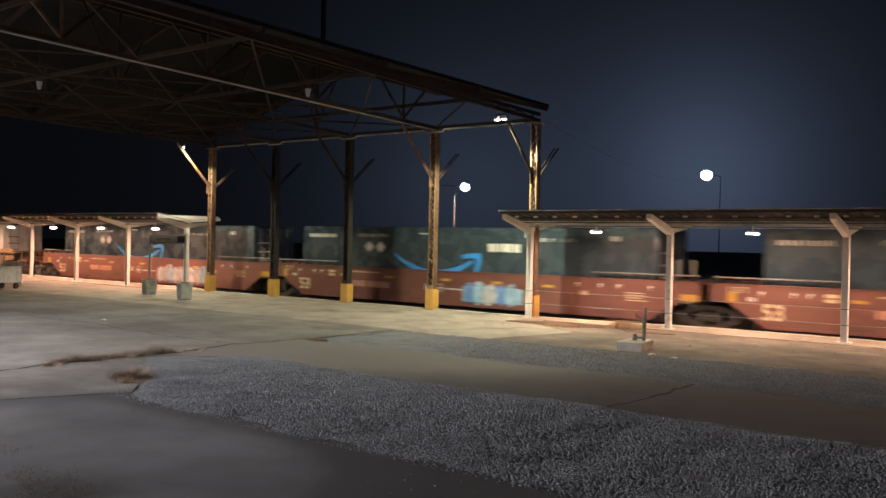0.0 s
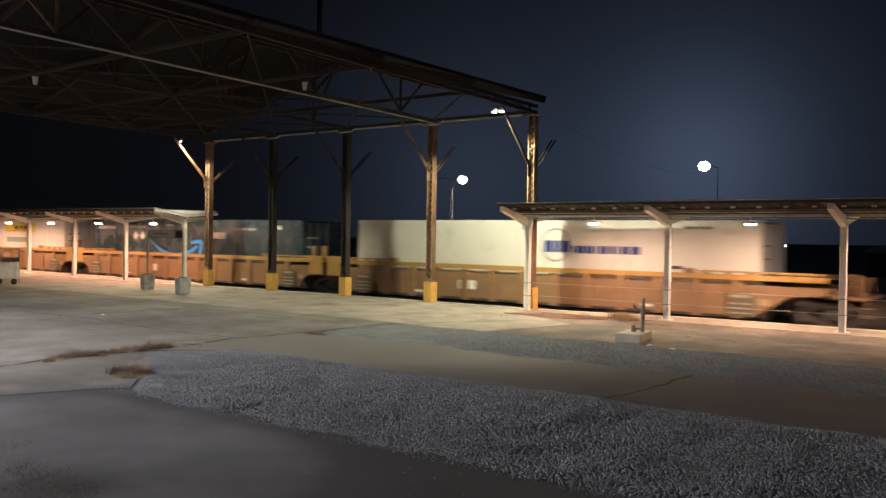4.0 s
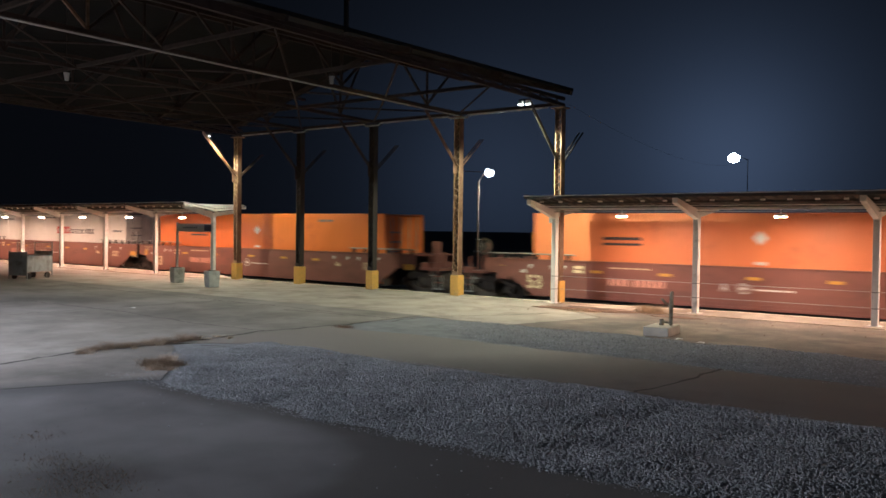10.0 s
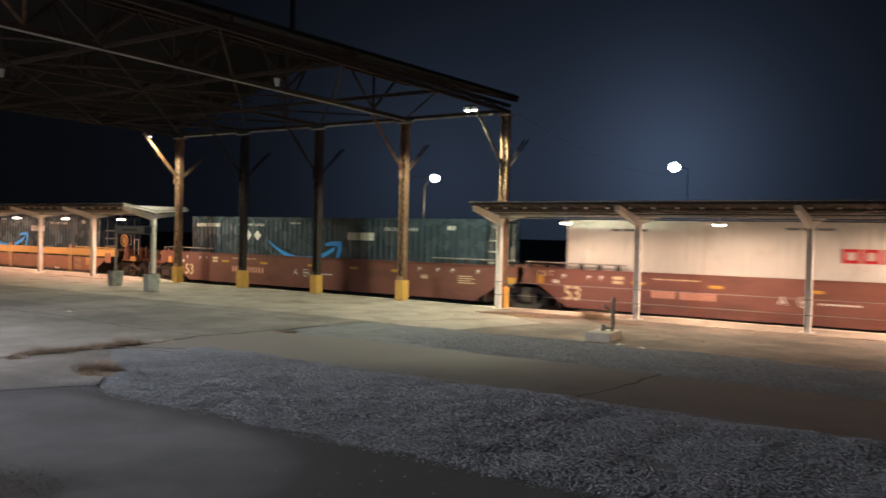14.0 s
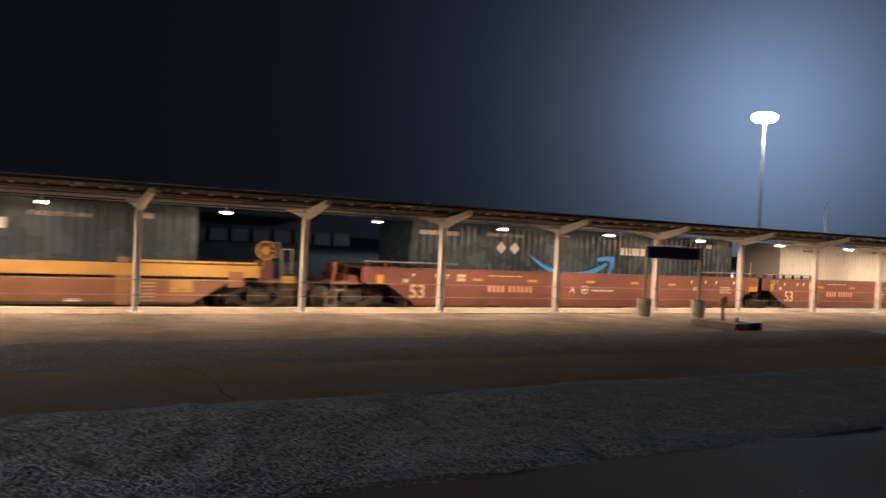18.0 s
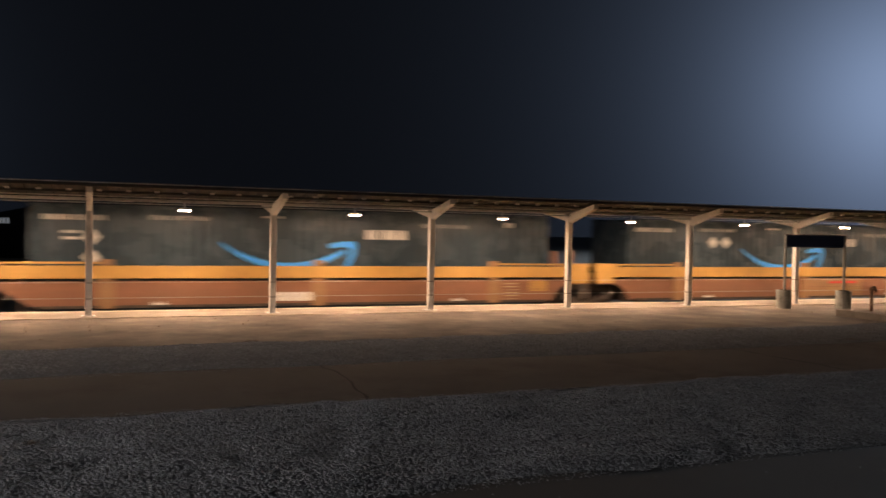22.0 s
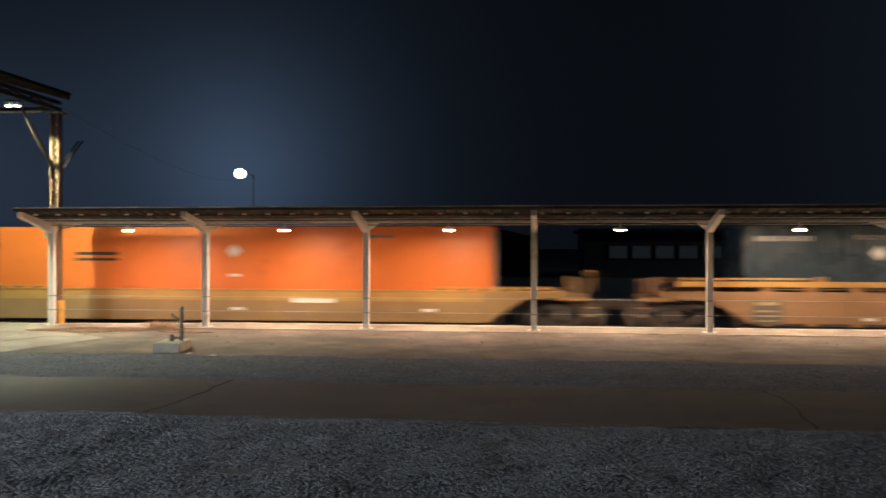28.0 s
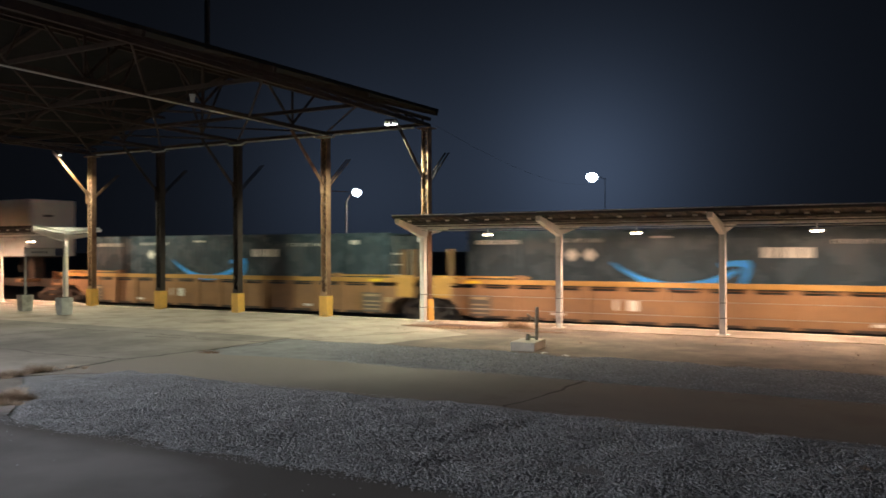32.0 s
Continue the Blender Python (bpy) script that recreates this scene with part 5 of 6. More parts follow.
def well_car(kind, left_joint, right_joint, label, post=0.55, patch=""):
    """One unit of an articulated well car. A joint end shares its truck with the next unit; the other end has its own truck and coupler."""
    paint = {"red": RED_CAR, "yellow": YELLOW_CAR, "tan": TAN_CAR, "rusty": BROWN_CAR}[kind]
    chord = {"red": RED_CAR, "yellow": YELLOW_CHORD, "tan": YELLOW_CHORD, "rusty": YELLOW_CHORD}[kind]
    top = {"tan": 0.98, "rusty": 1.21}.get(kind, TOP)
    plain, rusty = kind in ("red", "tan"), kind == "rusty"
    root = thing("well_car", label, "rail car", "cars of the freight train", (0, CAR_Y, 0))
    W = 2 * (TRACK_Y - CAR_Y)
    x0, x1 = -1.9, L + 1.9
    if left_joint:
        x0 = -1.3 if post > 1 else -1.5
    if right_joint:
        x1 = L + 1.3 if post > 1 else L + 1.5
    low = top - 0.02 if plain else top - 0.42 if rusty else top - 0.28
    slope = [(0.15, 0.06), (-0.95, 0.74), (x0, 0.80)]
    arch = [(-0.05, 0.06), (-0.16, 0.20), (-0.30, 0.40), (-0.46, 0.53), (-0.66, 0.61), (-0.9, 0.63), (-1.3 if post > 1 else -1.5, 0.63)]
    left = arch if left_joint and not plain else slope
    right = [(L - x, z) for x, z in (arch if right_joint and not plain else [(0.15, 0.06), (-0.95, 0.74), (L - x1, 0.80)])]
    shape = left[::-1] + right + [(x1, low), (x0, low)]
    for y, far in ((0.0, False), (W - 0.05, True)):
        wall = part("side_wall", slab(B(), shape, y, y + 0.05), paint, root)
        part("top_chord", box(B(), x0, y - 0.03, top - 0.34 if rusty else top - 0.14 if kind == "yellow" else top - 0.02, x1, y + 0.10, top + 0.02, 0.008), chord, wall)
        part("bottom_chord", box(B(), 0.1, y - 0.02, 0.03, L - 0.1, y + 0.08, 0.11, 0.006), paint if plain else CAR_GREY, wall)
        if far:
            continue
        n = 13 if kind == "yellow" else 0
        rib = mesh_of("side_rib", box(B(), -0.16, -0.055, 0.02, 0.16, 0.0, top - 0.15, 0.01), paint)
        for i in range(n):
            part("side_rib", rib, None, wall, at=pose(0.6 + i * (L - 1.2) / (n - 1), 0, 0))
        if rusty:
            wide = mesh_of("side_post", box(box(B(), -0.2, -0.05, 0.02, 0.2, 0.0, top - 0.345, 0.012), -0.16, -0.045, top + 0.025, 0.16, 0.06, top + 0.2, 0.012), YELLOW_CAR)
            for xa in (2.0, 8.05, 14.0):
                part("side_post", wide, None, wall, "broad yellow side post", at=pose(xa, 0, 0))
            for z in (0.16, 0.46):
                part("weld_seam", box(B(), 0.3, -0.012, z, L - 0.3, 0.0, z + 0.018), paint, wall)
        if kind == "yellow":
            block = mesh_of("chord_block", box(B(), -0.17, -0.03, top + 0.02, 0.17, 0.1, top + 0.17, 0.015), YELLOW_CAR)
            for xa in (2.1, L - 2.1):
                part("chord_block", block, None, wall, at=pose(xa, 0, 0))
            for i in range(n - 1):
                xa = 0.6 + i * (L - 1.2) / (n - 1)
                part("slot_bar", box(B(), xa + 0.16, 0.0, top - 0.215, xa + 1.1, 0.03, top - 0.195), paint, wall)
    # ends of the well and the decks over the trucks
    for e, s, joint in ((x0, -1, left_joint), (x1, 1, right_joint)):
        inner = -0.12 if s < 0 else L + 0.12
        part("bulkhead", box(B(), min(inner, inner + s * 0.08), 0.05, 0.0, max(inner, inner + s * 0.08), W - 0.05, top), CAR_GREY, root)
        part("end_deck", box(B(), min(inner, e), 0.04, top - 0.05, max(inner, e), W - 0.04, top + 0.01), paint, root)
        a, b = (e - s * 0.1), (e - s * 3.7)
        if kind == "red":
            rail = part("deck_rail", pipe(B(), (a, 0.06, top + 0.2), (b, 0.06, top + 0.2), 0.022, 8), DULL_STEEL, root)
        else:
            rail = part("deck_rail", box(B(), min(a, b), 0.0, top + 0.07, max(a, b), 0.08, top + 0.125), chord, root)
        stub = mesh_of("rail_stub", box(B(), -0.07, 0.03, top, 0.07, 0.07, top + (0.19 if kind == "red" else 0.08)), BLACK_STEEL)
        for i in range(6):
            part("rail_stub", stub, None, rail, at=pose(a + (b - a) * (i + 0.2) / 5.6, 0, 0))
        if not plain and joint:
            inset = e - s * (0.05 if post > 1 else 0.0)
            part("shoulder", box(B(), min(inset, e - s * 0.95), -0.03, top - 0.12, max(inset, e - s * 0.95), 0.28, top + (0.06 if post > 1 else 0.13), 0.03), chord, root)
            part("shoulder_plate", box(B(), min(inset, e - s * 0.75), -0.02, 0.66, max(inset, e - s * 0.75), 0.02, top - 0.12, 0.01), chord, root)
            if post > 1:
                part("reflector", box(B(), min(e - s * 1.4, e - s * 1.9), -0.04, top - 0.115, max(e - s * 1.4, e - s * 1.9), -0.03, top - 0.03), YELLOW_MARK, root, "bright yellow reflector strip")
            if s > 0:
                for k in (0.44, 1.06) if post < 1 else (0.32, 0.8):
                    part("guide_post", box(B(), e - k - 0.12, 0.5, top, e - k + 0.12, 0.65, top + post, 0.02), DULL_YELLOW if post > 1 else paint, root)
            elif post > 1:
                part("guide_post", box(B(), e + 0.38, 0.5, top, e + 0.56, 0.65, top + post, 0.01), DULL_YELLOW, root)
        part("end_sill", box(B(), min(e, e + s * 0.35), 0.35, 0.72, max(e, e + s * 0.35), W - 0.35, 1.0, 0.01), paint, root)
        if not joint:
            tip = e + s * 1.0
            part("end_platform", box(B(), min(e, tip), 0.25, 0.70, max(e, tip), W - 0.25, 0.80, 0.01), paint, root)
            part("coupler", box(box(B(), min(tip, tip + s * 0.55), TRACK_Y - CAR_Y - 0.12, 0.42, max(tip, tip + s * 0.55), TRACK_Y - CAR_Y + 0.12, 0.66, 0.02), min(tip + s * 0.5, tip + s * 0.77), TRACK_Y - CAR_Y - 0.2, 0.38, max(tip + s * 0.5, tip + s * 0.77), TRACK_Y - CAR_Y + 0.2, 0.70, 0.03), CAR_GREY, root)
            part("brake_hose", pipe(pipe(B(), (tip, 0.9, 0.6), (tip + s * 0.35, 0.95, 0.25), 0.03, 8), (tip + s * 0.35, 0.95, 0.25), (tip + s * 0.72, 1.0, 0.5), 0.03, 8), RUBBER, root)
            for k in (0.06, 0.5):
                part("grab_iron", box(B(), tip - s * k - 0.018, 0.26, 0.55, tip - s * k + 0.018, 0.30, 1.32), paint, root)
            for z in (0.25, 0.5):
                part("step_rung", bar(B(), (tip - 0.2, 0.24, z), (tip + 0.2, 0.24, z), 0.04), paint, root)
            for k in range(2):
                part("end_stand", box(B(), tip - s * (0.35 + 0.3 * k) - 0.06, 0.9 + 0.5 * k, 0.8, tip - s * (0.35 + 0.3 * k) + 0.06, 1.0 + 0.5 * k, 1.4), paint, root)
            if kind == "red":
                step = bar(bar(bar(B(), (tip - 0.22, 0.2, 0.55), (tip - 0.16, 0.2, 0.0), 0.03), (tip + 0.22, 0.2, 0.55), (tip + 0.16, 0.2, 0.0), 0.03), (tip - 0.24, 0.2, 0.0), (tip + 0.24, 0.2, 0.0), 0.05)
                part("stirrup_step", step, GALV, root, "hanging grey stirrup step")
                part("uncoupling_lever", bar(bar(B(), (tip, 0.3, 0.75), (tip - s * 0.25, 0.28, 0.5), 0.03), (tip - s * 0.25, 0.28, 0.5), (tip - s * 0.5, 0.28, 0.52), 0.03), GALV, root)
            else:
                h, w = (1.78, 0.17) if rusty else (1.6, 0.12) if kind == "tan" else (1.34, 0.1)
                hoop = bar(bar(bar(B(), (tip - w, 0.4, 0.8), (tip - w, 0.4, h), 0.028), (tip - w, 0.4, h), (tip + w, 0.4, h), 0.028), (tip + w, 0.4, h), (tip + w, 0.4, 1.0), 0.028)
                part("grab_hoop", hoop, PALE_PIPE if rusty else paint, root, "bent grab hoop")
            if kind == "red" and s > 0:
                part("brake_stand", box(box(B(), e + 0.68, 0.3, 0.8, e + 0.88, 0.45, 1.4), e + 0.62, 0.28, 1.38, e + 0.96, 0.45, 1.86, 0.03), paint, root)
            if s > 0 and rusty or kind == "red" and s < 0 and not right_joint:
                stand = part("brake_stand", box(box(B(), e + s * 0.25 - 0.08, 0.3, 0.8, e + s * 0.25 + 0.08, 0.45, 1.45), e + s * 0.25 - 0.13, 0.28, 1.44, e + s * 0.25 + 0.13, 0.40, 1.84, 0.03), paint, root)
                bm = B()
                wx, wz = e + s * 0.25, 1.72
                for i in range(20):
                    t0, t1 = 2 * math.pi * i / 20, 2 * math.pi * (i + 1) / 20
                    bar(bm, (wx + 0.29 * math.cos(t0), 0.22, wz + 0.29 * math.sin(t0)), (wx + 0.29 * math.cos(t1), 0.22, wz + 0.29 * math.sin(t1)), 0.04, 0.05, (0, 1, 0))
                for i in range(8):
                    t0 = 2 * math.pi * i / 8
                    bar(bm, (wx, 0.22, wz), (wx + 0.28 * math.cos(t0), 0.22, wz + 0.28 * math.sin(t0)), 0.025, 0.05, (0, 1, 0))
                pipe(bm, (wx, 0.20, wz), (wx, 0.25, wz), 0.13, 14)
                part("brake_wheel", bm, CAR_GREY if kind == "red" else chord, stand, "spoked hand brake wheel")
                gx = wx + s * 0.36
                guard = bar(bar(bar(B(), (gx - 0.09, 0.3, 1.98), (gx + 0.09, 0.3, 1.98), 0.025), (gx + 0.09, 0.3, 1.98), (gx + 0.09, 0.3, 1.52), 0.025), (gx + 0.09, 0.3, 1.52), (gx - 0.09, 0.3, 1.52), 0.025)
                part("guard_rod", guard, GALV, stand, "bent guard rod")
                part("gear_box", box(box(B(), wx - 0.16, 0.34, 0.80, wx + 0.16, 0.62, 1.12, 0.02), wx - s * 1.0 - 0.25, -0.04, 0.56, wx - s * 1.0 + 0.25, 0.04, 1.05, 0.02), paint, stand)
                part("step_block", box(B(), tip - 0.22, 0.2, 0.70, tip + 0.22, 0.3, 0.93, 0.02), chord, stand)
            truck(root, e + s * 0.15)
        elif s > 0:
            if kind == "red":
                for k in (0.72, 1.18):
                    part("end_post", box(B(), L + k - 0.035, 0.2, 0.55, L + k + 0.035, 0.27, 1.98, 0.01), DULL_STEEL, root, "tall grey end post")
                part("end_post_tie", box(B(), L + 0.7, 0.21, 0.62, L + 1.2, 0.26, 0.68), GALV, root)
            truck(root, L + 1.65)
            part("articulation", box(B(), x1, 1.1, 0.42, x1 + 0.35, W - 1.1, 0.75, 0.02), CAR_GREY, root)
        else:
            part("articulation", box(B(), x0 - 0.1, 1.1, 0.42, x0, W - 1.1, 0.75, 0.02), CAR_GREY, root)
    for i in range(6):
        xx = 0.3 + i * (L - 0.9) / 5
        part("floor_beam", box(B(), xx, 0.05, -0.02, xx + 0.3, W - 0.05, 0.048), CAR_GREY, root)
    # stencils on the near side
    p = -0.006
    if kind == "red":
        me = lettering("53", 0.47, PALE_MARK, 0.012)
        part("number_stencil", me, None, root, "cream stencilled 53", at=pose(0.05 if left_joint else -0.12, p, 0.30))
        if left_joint:
            part("load_stencil", lettering("125 T", 0.19, PALE_MARK), None, root, at=pose(-0.97, p, 1.05))
        small(part("reporting_mark", bars(B(), 3.12, 0.53, (0.12, 0.12, 0.12, 0.13), 0.24, 0.075), SALMON_MARK, root))
        small(part("reporting_mark", bars(B(), 4.03, 0.53, (0.11,) * 6, 0.24, 0.08), SALMON_MARK, root))
        me = lettering("A", 0.27, WHITE_MARK)
        part("end_letter", me, None, root, at=pose(6.9, p, 0.55))
        part("round_badge", bars(ring(B(), 7.62, 0.67, 0.17, 0.03), 7.54, 0.63, (0.16,), 0.07), WHITE_MARK, root)
        small(part("small_print", bars(B(), 7.98, 0.62, (0.12, 0.2, 0.28, 0.18, 0.2), 0.045), WHITE_MARK, root))
        small(part("small_print", bars(B(), -0.35, 0.82, (0.05, 0.05, 0.04), 0.12), WHITE_MARK, root))
        bm = B()
        for x in (0.0, 0.9, 1.35, 13.4, 14.25, 14.9, 16.0):
            flat(bm, x, 1.06, x + 0.10, 1.13)
            flat(bm, x, 0.99, x + 0.035, 1.06)
        small(part("lashing_print", bm, WHITE_MARK, root))
        small(part("small_print", bars(bars(B(), 1.8, 1.04, (0.35,), 0.1), 1.8, 0.9, (0.2, 0.1), 0.1), PALE_MARK, root))
        small(part("small_print", bars(bars(bars(bars(B(), 15.2, 0.62, (0.2, 0.25, 0.2), 0.03), 15.2, 0.7, (0.3, 0.2), 0.03), 15.2, 0.78, (0.2, 0.25, 0.18), 0.03), 15.2, 0.86, (0.6,), 0.03), PALE_MARK, root))
        small(part("small_print", bars(B(), 3.15, 1.10, (0.35, 0.3, 0.35, 0.2), 0.035, 0.08), PALE_MARK, root))
        small(part("small_print", bars(B(), 13.55, 0.72, (0.12, 0.12), 0.14), PALE_MARK, root))
        part("weld_seam", box(B(), 0.3, -0.012, 0.20, L - 0.3, 0.0, 0.215), RED_CAR, root)
        part("weld_seam", box(B(), 0.3, -0.012, 0.82, L - 0.3, 0.0, 0.835), RED_CAR, root)
        flags = ((2.45, 0.92), (4.9, 0.92), (7.7, 0.93), (10.0, 0.92), (12.1, 0.90))
    elif rusty:
        small(part("small_print", notice_lines(14.4, 0.14), DUSTY_MARK, root))
        part("yellow_plate", flat(B(), 15.35, 0.40, 16.0, 0.76), YELLOW_CHORD, root, "yellow painted end plate")
        if patch == "yellow":
            part("yellow_patch", flat(B(), 8.25, 0.06, 11.1, 0.78), YELLOW_CAR, root, "large repainted yellow patch")
            small(part("word_bar", bars(B(), 9.35, 0.60, (0.4, 0.5, 0.45), 0.08, 0.05, -0.011), RED_MARK, root))
            small(part("word_bar", bars(B(), 9.3, 0.30, (0.4, 0.3, 0.45, 0.4), 0.22, 0.08, -0.011), TAN_CAR, root))
        else:
            xa = 5.3 if patch == "low" else 6.7
            small(part("reporting_mark", bars(B(), xa, 0.18, (0.24, 0.3, 0.24, 0.26), 0.26, 0.05), WHITE_MARK, root))
        flags = ((3.2, 0.10), (12.5, 0.10))
    elif kind == "yellow":
        for xa in (0.2, L - 0.92):
            plate = part("data_panel", flat(B(), xa, 0.08, xa + 0.84, 0.78, -0.058), PANEL_GREY, root, "grey-brown data panel with pale lines")
            small(part("small_print", bars(bars(bars(bars(B(), xa + 0.1, 0.16, (0.4, 0.2), 0.05, 0.04, -0.064), xa + 0.1, 0.30, (0.62,), 0.05, 0.04, -0.064), xa + 0.1, 0.44, (0.3, 0.28), 0.05, 0.04, -0.064), xa + 0.1, 0.64, (0.62,), 0.09, 0.04, -0.064), DUSTY_MARK, plate))
        part("white_square", flat(B(), L + 0.04, 0.44, L + 0.34, 0.62), DUSTY_MARK, root)
        small(part("reporting_mark", bars(B(), 5.3, 0.42, (0.75,), 0.32), WHITE_MARK, root))
        flags = ((3.2, 0.2), (12.5, 0.2))
    else:
        part("white_panel", flat(B(), 9.95, 0.60, 11.3, 0.73, -0.011), WHITE_MARK, root)
        small(part("small_print", bars(B(), 3.0, 0.70, (0.5, 0.7, 0.5), 0.08, 0.03, -0.011), DUSTY_MARK, root))
        part("upper_band", flat(B(), 0.3, 0.66, L - 0.3, top - 0.04, -0.004), YELLOW_CHORD, root, "brighter yellow upper band")
        flags = ((2.0, 0.35), (8.0, 0.35), (14.0, 0.35))
    for x, z in flags:
        part("reflector", flat(B(), x, z, x + 0.42, z + 0.09), AMBER_MARK if kind == "red" else WHITE_MARK, root)
    if kind != "red":
        return root
    part("reflector_plate", flat(B(), x0 + 0.55, 0.78, x0 + 0.79, 1.06, -0.004), AMBER_MARK, root, "amber end plate")
    px = x1 - 0.07 if left_joint or right_joint else x1 - 1.2
    part("reflector_plate", flat(B(), px - 0.55, 0.70, px, 0.92, -0.004), AMBER_MARK, root, "amber end plate")
    return root


def smile(bm, x, z, y):
    """A long curved arrow like a smile."""
    n = 22
    top, low = [], []
    for i in range(n + 1):
        t = i / n
        px = 3.82 * t
        base = -0.62 * (1 - (2 * t - 1.08) ** 2 / 1.17)
        w = 0.02 + 0.20 * math.sin(math.pi * min(1, t * 0.86 + 0.02)) ** 0.8
        top.append((px, base + 0.02 if t > 0.02 else 0.03))
        low.append((px + 0.02, base - w))
    vs = [[bm.verts.new((x + a, y, z + b)) for a, b in row] for row in (top, low)]
    for i in range(n):
        bm.faces.new((vs[0][i], vs[0][i + 1], vs[1][i + 1], vs[1][i]))
    outer = [(3.30, -0.01), (3.70, 0.07), (4.15, 0.08), (4.22, -0.05), (4.17, -0.35), (3.98, -0.74)]
    inner = [(3.34, -0.15), (3.72, -0.10), (3.96, -0.12), (4.00, -0.20), (3.96, -0.40), (3.84, -0.70)]
    o = [bm.verts.new((x + a, y - 0.001, z + b)) for a, b in outer]
    i_ = [bm.verts.new((x + a, y - 0.001, z + b)) for a, b in inner]
    for k in range(5):
        bm.faces.new((o[k], o[k + 1], i_[k + 1], i_[k]))
    bmesh.ops.recalc_face_normals(bm, faces=bm.faces[:])
    return bm


def diamond(bm, x, z, r, y):
    bm.faces.new([bm.verts.new((x + a * r, y, z + b * r)) for a, b in ((0, -1), (1, 0), (0, 1), (-1, 0))])
    return bm


def corrugated(length, height, pitch=0.28, depth=0.02):
    bm = B()
    prev = None
    k = int(length / pitch)
    for i in range(k):
        for dx, d in ((0, 0), (0.05, -0.15 * depth), (0.10, 0), (0.12, 0.5 * depth), (0.14, depth), (0.19, 1.15 * depth), (0.24, depth), (0.26, 0.5 * depth)):
            x = i * length / k + dx * length / k / pitch
            cur = (bm.verts.new((x, d, 0)), bm.verts.new((x, d, height)))
            if prev:
                bm.faces.new((prev[0], cur[0], cur[1], prev[1]))
            prev = cur
    cur = (bm.verts.new((length, 0, 0)), bm.verts.new((length, 0, height)))
    bm.faces.new((prev[0], cur[0], cur[1], prev[1]))
    for f in bm.faces:
        f.smooth = True
    return bm


BOX_Z, BOX_H, BOX_W = 0.05, 2.90, 2.44


